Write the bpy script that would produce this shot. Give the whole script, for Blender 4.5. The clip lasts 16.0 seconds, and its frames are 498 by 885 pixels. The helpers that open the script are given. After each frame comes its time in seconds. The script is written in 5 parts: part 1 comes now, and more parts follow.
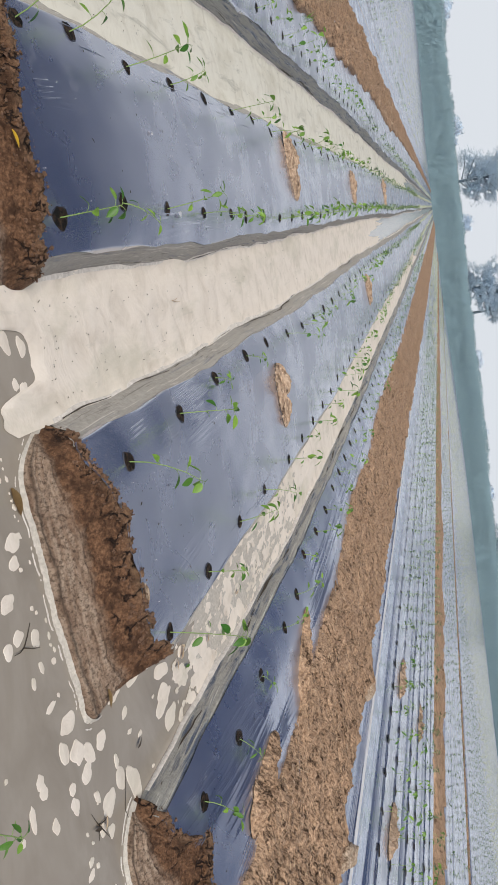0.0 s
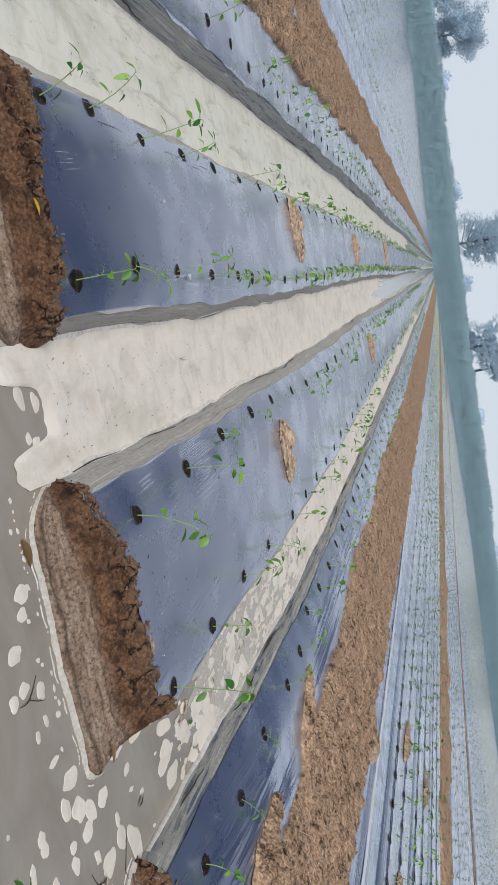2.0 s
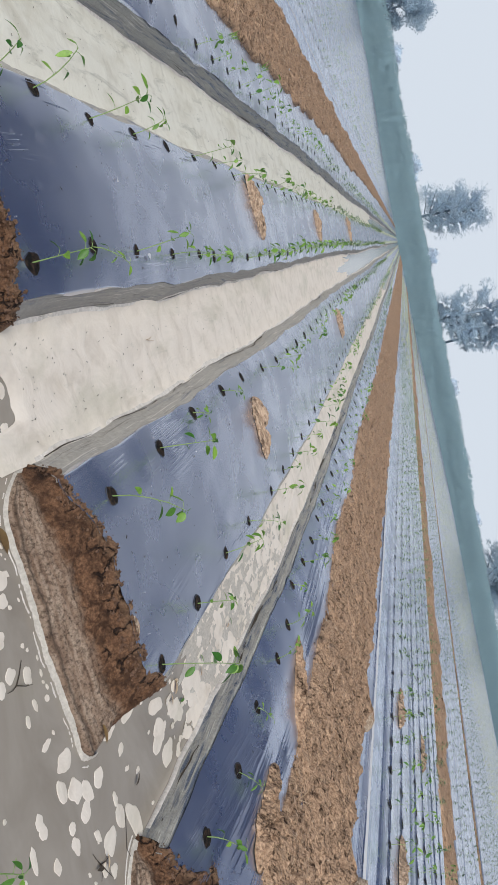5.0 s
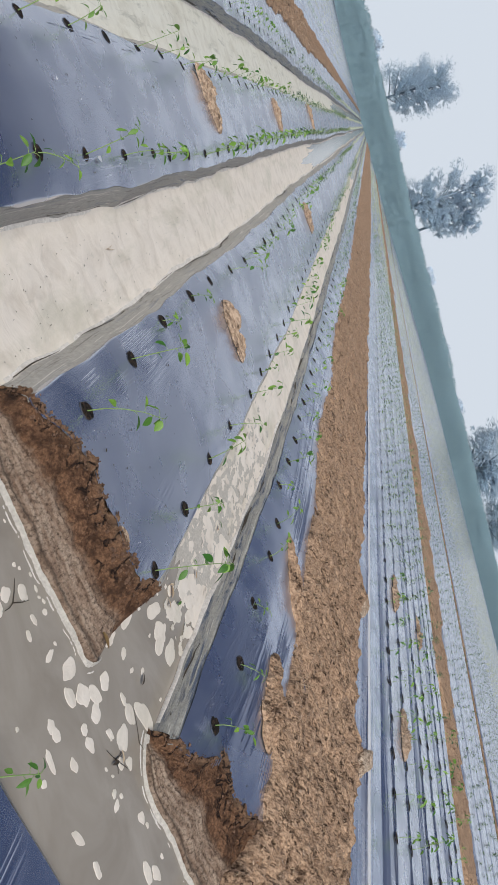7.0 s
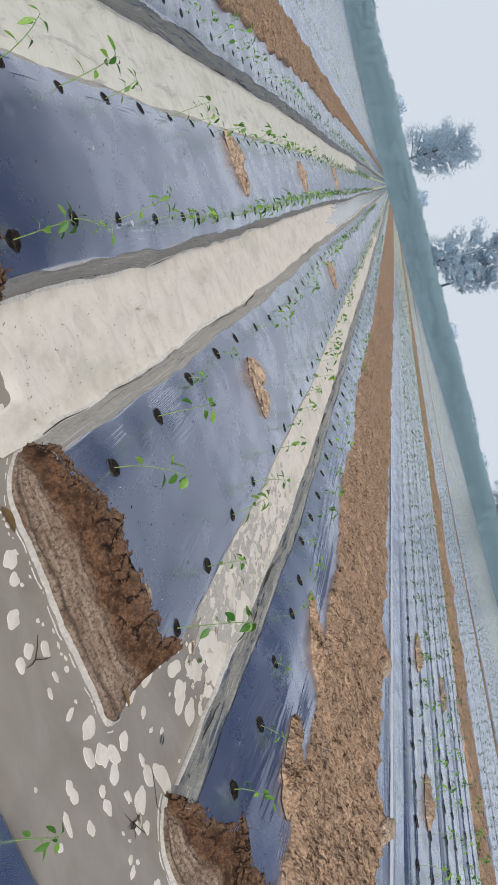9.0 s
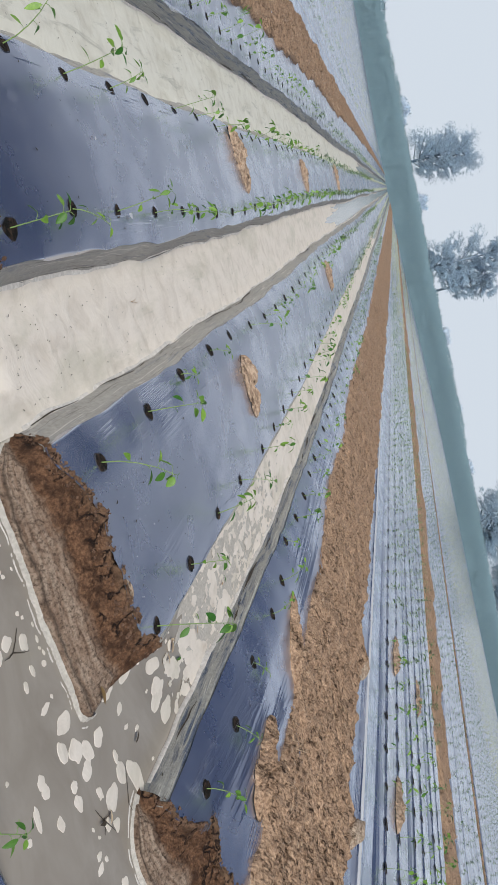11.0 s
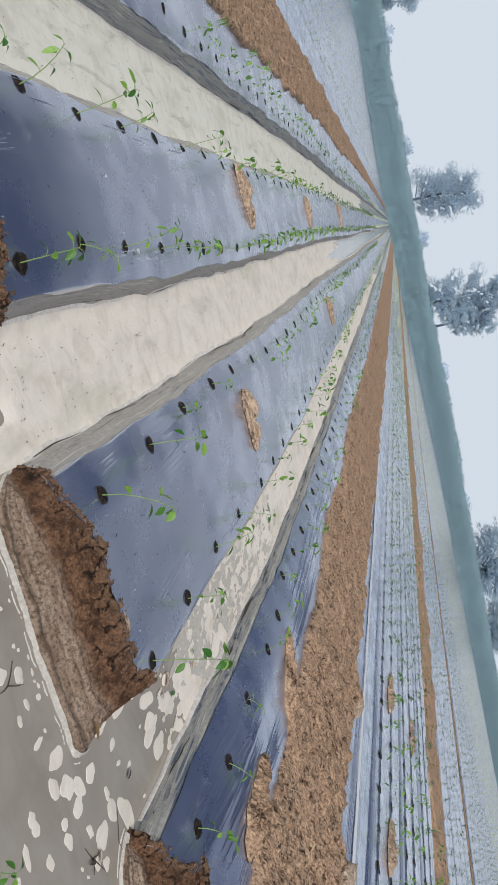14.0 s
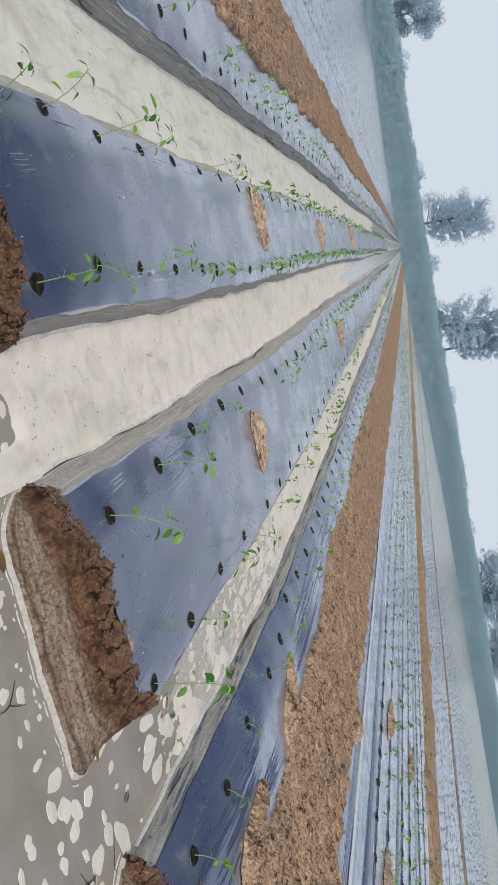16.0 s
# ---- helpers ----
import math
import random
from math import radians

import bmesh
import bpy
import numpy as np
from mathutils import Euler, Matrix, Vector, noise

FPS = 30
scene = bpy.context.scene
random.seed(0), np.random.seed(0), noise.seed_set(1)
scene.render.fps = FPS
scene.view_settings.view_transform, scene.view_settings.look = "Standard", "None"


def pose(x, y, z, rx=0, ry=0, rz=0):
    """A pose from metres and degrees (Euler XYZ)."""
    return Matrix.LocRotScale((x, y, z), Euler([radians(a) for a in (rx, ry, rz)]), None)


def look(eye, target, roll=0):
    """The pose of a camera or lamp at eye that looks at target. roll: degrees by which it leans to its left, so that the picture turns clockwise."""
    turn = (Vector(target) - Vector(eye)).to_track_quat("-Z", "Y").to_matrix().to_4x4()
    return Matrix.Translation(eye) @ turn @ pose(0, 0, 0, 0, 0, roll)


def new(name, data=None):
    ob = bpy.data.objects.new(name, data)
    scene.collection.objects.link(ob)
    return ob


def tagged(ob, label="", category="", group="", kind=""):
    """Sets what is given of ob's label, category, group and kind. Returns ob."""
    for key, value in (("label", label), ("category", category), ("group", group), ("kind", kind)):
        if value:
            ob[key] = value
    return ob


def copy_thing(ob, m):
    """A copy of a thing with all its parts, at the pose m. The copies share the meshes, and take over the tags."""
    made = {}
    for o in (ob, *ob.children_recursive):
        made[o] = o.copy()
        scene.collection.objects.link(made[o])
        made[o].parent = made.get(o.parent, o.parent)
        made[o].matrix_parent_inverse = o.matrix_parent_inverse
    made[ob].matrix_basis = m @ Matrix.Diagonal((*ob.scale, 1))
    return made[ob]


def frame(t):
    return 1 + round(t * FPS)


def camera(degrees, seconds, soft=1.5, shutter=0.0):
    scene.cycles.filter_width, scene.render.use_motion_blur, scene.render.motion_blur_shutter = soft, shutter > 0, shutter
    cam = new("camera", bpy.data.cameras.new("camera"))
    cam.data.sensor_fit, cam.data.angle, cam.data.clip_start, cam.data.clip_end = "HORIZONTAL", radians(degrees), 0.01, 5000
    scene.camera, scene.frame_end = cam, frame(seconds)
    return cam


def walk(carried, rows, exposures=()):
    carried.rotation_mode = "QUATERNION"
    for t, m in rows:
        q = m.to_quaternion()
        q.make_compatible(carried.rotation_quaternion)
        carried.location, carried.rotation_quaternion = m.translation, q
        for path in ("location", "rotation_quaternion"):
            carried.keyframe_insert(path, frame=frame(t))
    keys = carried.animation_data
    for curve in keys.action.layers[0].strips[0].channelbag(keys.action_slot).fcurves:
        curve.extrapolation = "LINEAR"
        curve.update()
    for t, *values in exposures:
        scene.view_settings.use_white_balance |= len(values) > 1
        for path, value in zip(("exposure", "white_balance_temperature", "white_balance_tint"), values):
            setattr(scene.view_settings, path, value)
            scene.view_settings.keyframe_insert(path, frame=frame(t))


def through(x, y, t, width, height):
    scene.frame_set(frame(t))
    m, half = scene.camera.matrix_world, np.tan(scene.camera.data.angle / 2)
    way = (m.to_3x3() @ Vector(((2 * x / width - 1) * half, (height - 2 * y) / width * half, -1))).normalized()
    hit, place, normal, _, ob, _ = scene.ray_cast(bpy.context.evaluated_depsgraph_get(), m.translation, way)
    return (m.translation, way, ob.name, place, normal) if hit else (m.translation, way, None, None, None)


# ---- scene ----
cam = camera(37.1, 16.0, soft=0.45)
PATH = [
    (0, (0.005, -0.087, 1.365), (0.519, 1.765, 0.812), 83.7),
    (0.5, (0.03, -0.103, 1.369), (0.435, 1.775, 0.813), 80.6),
    (1, (0.019, -0.166, 1.402), (0.299, 1.75, 0.902), 78.6),
    (1.5, (-0.002, -0.175, 1.393), (0.309, 1.742, 0.914), 80.7),
    (2, (-0.011, -0.147, 1.371), (0.359, 1.742, 0.827), 83.0),
    (2.5, (-0.021, -0.155, 1.374), (0.352, 1.736, 0.84), 82.7),
    (3, (-0.027, -0.153, 1.378), (0.343, 1.733, 0.825), 82.5),
    (3.5, (-0.012, -0.162, 1.387), (0.346, 1.735, 0.865), 80.9),
    (3.7, (0.012, -0.157, 1.386), (0.365, 1.744, 0.875), 80.1),
    (5.8, (0.076, -0.154, 1.394), (0.626, 1.706, 0.906), 76.8),
    (6, (0.091, -0.141, 1.404), (0.706, 1.693, 0.895), 76.1),
    (6.5, (0.066, -0.145, 1.408), (0.736, 1.671, 0.906), 77.0),
    (7, (0.077, -0.143, 1.408), (0.737, 1.677, 0.906), 76.1),
    (7.5, (0.084, -0.148, 1.411), (0.713, 1.683, 0.907), 75.0),
    (8, (0.078, -0.149, 1.407), (0.698, 1.686, 0.909), 75.3),
    (8.5, (0.072, -0.138, 1.405), (0.675, 1.696, 0.885), 75.8),
    (8.7, (0.054, -0.158, 1.411), (0.589, 1.695, 0.882), 75.0),
    (10.8, (0.018, -0.143, 1.415), (0.557, 1.717, 0.914), 78.8),
    (11, (0.021, -0.14, 1.411), (0.559, 1.72, 0.913), 78.7),
    (11.5, (0.012, -0.143, 1.409), (0.545, 1.721, 0.919), 79.4),
    (12, (0.0, -0.144, 1.41), (0.553, 1.716, 0.927), 79.9),
    (12.5, (0.001, -0.147, 1.41), (0.535, 1.721, 0.938), 79.7),
    (13, (0.0, -0.144, 1.407), (0.526, 1.722, 0.919), 79.9),
    (13.5, (-0.004, -0.146, 1.403), (0.512, 1.724, 0.918), 80.3),
    (14, (-0.009, -0.153, 1.409), (0.455, 1.733, 0.931), 79.5),
    (14.5, (-0.019, -0.15, 1.404), (0.419, 1.744, 0.933), 79.7),
    (15, (-0.024, -0.151, 1.406), (0.423, 1.744, 0.95), 79.9),
    (15.5, (-0.035, -0.145, 1.399), (0.402, 1.745, 0.914), 80.4),
    (16, (-0.039, -0.151, 1.399), (0.377, 1.744, 0.915), 80.9),
]
walk(cam, [(t, look(eye, target, roll)) for t, eye, target, roll in PATH],
     [(0.0, 0.01, 6800, 9), (0.5, -0.01, 6520, 9), (1.0, -0.07, 6330, 8), (1.5, -0.09, 6380, 7), (2.0, -0.08, 6400, 7), (2.5, 0.01, 6380, 7), (3.5, 0.01, 6380, 7), (6.0, -0.06, 6480, 8), (11.0, -0.08, 6430, 7), (16.0, -0.08, 6430, 7)])

# ---- world and light ----
world = bpy.data.worlds.new("hazy_morning_sky")
scene.world = world
world.use_nodes = True
wn, wl = world.node_tree.nodes, world.node_tree.links
wn.clear()
w_out, w_bg, w_mix = wn.new("ShaderNodeOutputWorld"), wn.new("ShaderNodeBackground"), wn.new("ShaderNodeMix")
w_sky, w_tc, w_sep, w_ramp = (wn.new("ShaderNodeTexSky"), wn.new("ShaderNodeTexCoord"), wn.new("ShaderNodeSeparateXYZ"),
                              wn.new("ShaderNodeMapRange"))
SUN_ELEVATION, SUN_AZIMUTH = radians(46), radians(196)
w_sky.sky_type, w_sky.sun_disc = "NISHITA", False
w_sky.sun_elevation, w_sky.sun_rotation = SUN_ELEVATION, SUN_AZIMUTH
w_sky.air_density, w_sky.dust_density, w_sky.ozone_density = 1.0, 4.0, 1.5
w_scale = wn.new("ShaderNodeVectorMath")
w_scale.operation = "MULTIPLY"
w_scale.inputs[1].default_value = (0.0052, 0.0185, 0.0400)
# morning mist: pale near the horizon, thinning upwards
w_mix.data_type = "RGBA"
w_mix.inputs["B"].default_value = (0.70, 0.755, 0.845, 1)
w_ramp.inputs["From Min"].default_value, w_ramp.inputs["From Max"].default_value = 0.17, 0.49
w_ramp.inputs["To Min"].default_value, w_ramp.inputs["To Max"].default_value = 1.0, 0.0
w_ramp.interpolation_type = "SMOOTHSTEP"
wl.new(w_tc.outputs["Generated"], w_sep.inputs[0])
wl.new(w_sep.outputs["Z"], w_ramp.inputs["Value"])
wl.new(w_sky.outputs[0], w_scale.inputs[0])
wl.new(w_scale.outputs[0], w_mix.inputs["A"])
wl.new(w_ramp.outputs[0], w_mix.inputs["Factor"])
wl.new(w_mix.outputs["Result"], w_bg.inputs[0])
w_bg.inputs[1].default_value = 1.0
wl.new(w_bg.outputs[0], w_out.inputs[0])

sun = new("sun", bpy.data.lights.new("sun", "SUN"))
sun.data.energy, sun.data.angle, sun.data.color = 3.5, radians(40), (1.0, 0.945, 0.86)
sun.matrix_world = look((0, 0, 30), (-30 * math.sin(SUN_AZIMUTH) / math.tan(SUN_ELEVATION),
                                     -30 * math.cos(SUN_AZIMUTH) / math.tan(SUN_ELEVATION), 0))
scene.view_settings.exposure = -0.04

# ---- materials ----


def material(name, color, rough=0.6, metal=0.0, spec=0.5):
    m = bpy.data.materials.new(name)
    m.use_nodes = True
    b = m.node_tree.nodes["Principled BSDF"]
    b.inputs["Base Color"].default_value = (*color, 1)
    b.inputs["Roughness"].default_value, b.inputs["Metallic"].default_value = rough, metal
    b.inputs["Specular IOR Level"].default_value = spec
    return m, m.node_tree.nodes, m.node_tree.links, b


def coords(n, l, scale=(1, 1, 1), turn=0.0):
    g, mp = n.new("ShaderNodeNewGeometry"), n.new("ShaderNodeMapping")
    mp.inputs["Scale"].default_value = scale
    mp.inputs["Rotation"].default_value = (0, 0, turn)
    l.new(g.outputs["Position"], mp.inputs[0])
    return mp.outputs[0]


def noise_tex(n, l, vec, scale, detail=4, rough=0.6, distortion=0.0):
    t = n.new("ShaderNodeTexNoise")
    t.inputs["Scale"].default_value, t.inputs["Detail"].default_value = scale, detail
    t.inputs["Roughness"].default_value, t.inputs["Distortion"].default_value = rough, distortion
    l.new(vec, t.inputs["Vector"])
    return t.outputs["Fac"]


def ramp(n, l, fac, stops):
    r = n.new("ShaderNodeValToRGB")
    while len(r.color_ramp.elements) < len(stops):
        r.color_ramp.elements.new(0.5)
    for e, (p, c) in zip(r.color_ramp.elements, stops):
        e.position, e.color = p, (*c, 1)
    l.new(fac, r.inputs[0])
    return r.outputs[0]


def mixed(n, l, fac, a, b):
    x = n.new("ShaderNodeMix")
    x.data_type = "RGBA"
    for sock, v in ((x.inputs["Factor"], fac), (x.inputs["A"], a), (x.inputs["B"], b)):
        if isinstance(v, (int, float)):
            sock.default_value = v
        elif isinstance(v, tuple):
            sock.default_value = (*v, 1)
        else:
            l.new(v, sock)
    return x.outputs["Result"]


def math_node(n, l, op, a, b=0.0):
    x = n.new("ShaderNodeMath")
    x.operation = op
    for sock, v in zip(x.inputs, (a, b)):
        if isinstance(v, (int, float)):
            sock.default_value = v
        else:
            l.new(v, sock)
    return x.outputs[0]


def mapped(n, l, v, a, b, c, d):
    x = n.new("ShaderNodeMapRange")
    for sock, w in zip(x.inputs[1:5], (a, b, c, d)):
        sock.default_value = w
    l.new(v, x.inputs[0])
    return x.outputs[0]


def bumped(n, l, b, height, strength, distance, before=None):
    x = n.new("ShaderNodeBump")
    x.inputs["Strength"].default_value, x.inputs["Distance"].default_value = strength, distance
    l.new(height, x.inputs["Height"])
    if before:
        l.new(before, x.inputs["Normal"])
    l.new(x.outputs[0], b.inputs["Normal"])
    return x.outputs[0]


def film_material(name, color, wrinkle, turn=0.0, metal=0.93, far=False, smear=None):
    """Silver-grey mulch film: thin shiny plastic with pulled creases, dust and water marks."""
    m, n, l, b = material(name, color, 0.2, metal, 0.5)
    p = coords(n, l)
    dust = noise_tex(n, l, p, 2.4, 5, 0.6, 0.4)
    c = mixed(n, l, mapped(n, l, dust, 0.45, 0.72, 0.0, 0.5), color, tuple(v * 0.8 + 0.12 for v in color))
    spots = noise_tex(n, l, p, 7, 4, 0.7, 0.6)
    shine = mapped(n, l, spots, 0.60, 0.78, metal, metal * 0.82)
    if smear:
        # one pale patch of dried muddy water, thin and cloudy
        sep = n.new("ShaderNodeSeparateXYZ")
        l.new(p, sep.inputs[0])
        away = [math_node(n, l, "POWER", math_node(n, l, "ABSOLUTE", math_node(n, l, "DIVIDE", math_node(n, l, "SUBTRACT", sep.outputs[k], smear[k]), smear[k + 2])), 2.0) for k in (0, 1)]
        patch = mapped(n, l, math_node(n, l, "ADD", away[0], away[1]), 0.0, 1.0, 1.0, 0.0)
        patch = math_node(n, l, "MULTIPLY", patch, mapped(n, l, noise_tex(n, l, coords(n, l, (1, 1.6, 1)), 9, 5, 0.65, 0.8), 0.38, 0.66, 0.0, 0.75))
        c = mixed(n, l, patch, c, (0.60, 0.56, 0.50))
        shine = math_node(n, l, "MULTIPLY", shine, math_node(n, l, "SUBTRACT", 1.0, patch))
    l.new(c, b.inputs["Base Color"])
    l.new(mapped(n, l, dust, 0.3, 0.72, 0.19, 0.36), b.inputs["Roughness"])
    l.new(shine, b.inputs["Metallic"])
    # long pulled creases: thin ridges that run along the rows
    wave = noise_tex(n, l, coords(n, l, (24 if wrinkle < 0.45 else 15, 0.8, 8) if not far else (8, 0.12, 4), turn), 1.2, 2, 0.5, 0.15 if far else 0.5)
    ridge = math_node(n, l, "ABSOLUTE", math_node(n, l, "SUBTRACT", wave, 0.5))
    ridge = mapped(n, l, ridge, 0.0, 0.12, 1.0, 0.0)
    patch = mapped(n, l, noise_tex(n, l, coords(n, l, (1.6, 0.9, 1)), 1.7, 2), 0.54, 0.72, 0.0, 1.0)
    if wrinkle > 0.45 or far:
        patch = mapped(n, l, noise_tex(n, l, coords(n, l, (1.6, 0.5, 1)), 1.5, 2), 0.40 if not far else 0.30, 0.60, 0.05, 1.0)
    first = bumped(n, l, b, math_node(n, l, "MULTIPLY", ridge, patch), wrinkle, 0.010)
    second = bumped(n, l, b, noise_tex(n, l, p, 2.2, 1), 0.07 if not far else 0.015, 0.025, first)
    bumped(n, l, b, noise_tex(n, l, p, 40, 2), 0.04, 0.003, second)
    return m


FILM = film_material("silver_mulch_film", (0.635, 0.635, 0.70), 0.10)
FILM_SMEARED = film_material("smeared_mulch_film", (0.635, 0.635, 0.70), 0.10, smear=(-0.13, 0.27, 0.24, 0.30))
FILM_CREASED = film_material("creased_mulch_film", (0.67, 0.69, 0.79), 0.30, radians(-9))
FILM_SMOOTH = film_material("loose_mulch_film", (0.68, 0.72, 0.83), 0.40, far=True)
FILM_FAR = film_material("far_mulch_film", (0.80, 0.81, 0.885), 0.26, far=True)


def soil_material(name, dark, light, scale, relief, cracks=0.0, stretch=(1, 1, 1), stops=(0.36, 0.66), pits=0.0):
    m, n, l, b = material(name, dark, 0.85, 0, 0.25)
    p = coords(n, l, stretch)
    a = noise_tex(n, l, p, scale, 8, 0.65, 0.0 if pits else 0.3)
    big = noise_tex(n, l, p, scale * 0.12, 4)
    c = ramp(n, l, a, ((stops[0], dark), (stops[1], light)))
    c = mixed(n, l, mapped(n, l, big, 0.35, 0.7, 0.0, 0.4), c, tuple(v * 0.7 for v in dark))
    h = bumped(n, l, b, a, relief, 0.02 if not pits else 0.007)
    # pits: shade of the hollows painted dark into the colour, and bumped inward
    if pits:
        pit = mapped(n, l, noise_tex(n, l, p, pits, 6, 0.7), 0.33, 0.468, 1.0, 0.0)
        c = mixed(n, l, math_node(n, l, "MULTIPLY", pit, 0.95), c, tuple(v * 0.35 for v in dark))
        lump = mapped(n, l, noise_tex(n, l, p, pits * 2.2, 3, 0.6), 0.3, 0.7, 0.0, 1.0)
        h = bumped(n, l, b, math_node(n, l, "SUBTRACT", lump, pit), 0.8, 0.008, h)
    h = bumped(n, l, b, noise_tex(n, l, p, scale * (6 if not pits else 3), 4), relief * 0.6, 0.004 if not pits else 0.002, h)
    if cracks:
        warp = n.new("ShaderNodeVectorMath")
        warp.operation = "MULTIPLY_ADD"
        wob = n.new("ShaderNodeTexNoise")
        wob.inputs["Scale"].default_value = 9
        l.new(p, wob.inputs["Vector"])
        l.new(wob.outputs["Color"], warp.inputs[0])
        warp.inputs[1].default_value = (0.30, 0.30, 0.30)
        l.new(p, warp.inputs[2])
        v = n.new("ShaderNodeTexVoronoi")
        v.feature = "DISTANCE_TO_EDGE"
        v.inputs["Scale"].default_value = cracks
        l.new(warp.outputs[0], v.inputs["Vector"])
        depth = mapped(n, l, v.outputs[0], 0.0, 0.022, 0.0, 1.0)
        gate = mapped(n, l, noise_tex(n, l, p, 4, 2), 0.42, 0.48, 0.0, 1.0)
        depth = math_node(n, l, "MAXIMUM", depth, gate)
        c = mixed(n, l, depth, tuple(v * 0.25 for v in dark), c)
        bumped(n, l, b, depth, 0.9, 0.012, h)
    l.new(c, b.inputs["Base Color"])
    return m


MUD = soil_material("damp_brown_mud", (0.070, 0.038, 0.025), (0.30, 0.178, 0.118), 34, 1.0, 7, (1, 1, 1), (0.30, 0.70))
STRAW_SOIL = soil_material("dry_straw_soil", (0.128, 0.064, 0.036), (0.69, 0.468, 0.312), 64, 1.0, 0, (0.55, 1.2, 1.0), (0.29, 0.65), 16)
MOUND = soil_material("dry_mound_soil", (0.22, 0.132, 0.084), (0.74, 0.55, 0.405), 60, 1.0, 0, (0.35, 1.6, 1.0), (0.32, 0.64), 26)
CLOD = soil_material("dry_soil_clod", (0.26, 0.165, 0.105), (0.86, 0.69, 0.53), 60, 1.0, 0, (0.7, 1.2, 1.0), (0.40, 0.60))
GROUND = soil_material("field_soil", (0.14, 0.09, 0.055), (0.34, 0.25, 0.16), 8, 0.6)


def skirt_material(name, cover, mud):
    """The lower film: dark wet plastic, patchily coated with grey dried mud that ran along the bank."""
    m, n, l, b = material(name, (0.3, 0.28, 0.25), 0.5, 0, 0.5)
    patch = noise_tex(n, l, coords(n, l, (13, 0.9, 17)), 1.7, 6, 0.68, 0.8)
    grain = noise_tex(n, l, coords(n, l), 55, 6, 0.7, 0.3)
    line = noise_tex(n, l, coords(n, l, (42, 0.8, 52)), 1.6, 2, 0.5, 0.9)
    coat = ramp(n, l, grain, ((0.3, tuple(0.36 * v for v in mud)), (0.52, tuple(0.46 * v for v in mud)), (0.72, tuple(0.56 * v for v in mud))))
    coat = mixed(n, l, mapped(n, l, line, 0.62, 0.68, 0.0, 0.65), coat, tuple(0.80 * v for v in mud))
    coat = mixed(n, l, mapped(n, l, line, 0.33, 0.38, 0.45, 0.0), coat, (0.07, 0.065, 0.06))
    amount = mapped(n, l, patch, cover - 0.05, cover + 0.07, 0.0, 1.0)
    l.new(mixed(n, l, amount, (0.105, 0.125, 0.170), coat), b.inputs["Base Color"])
    l.new(mapped(n, l, amount, 0.0, 1.0, 0.25, 0.75), b.inputs["Roughness"])
    h = bumped(n, l, b, line, 0.22, 0.010)
    bumped(n, l, b, math_node(n, l, "ADD", amount, grain), 0.5, 0.004, h)
    return m


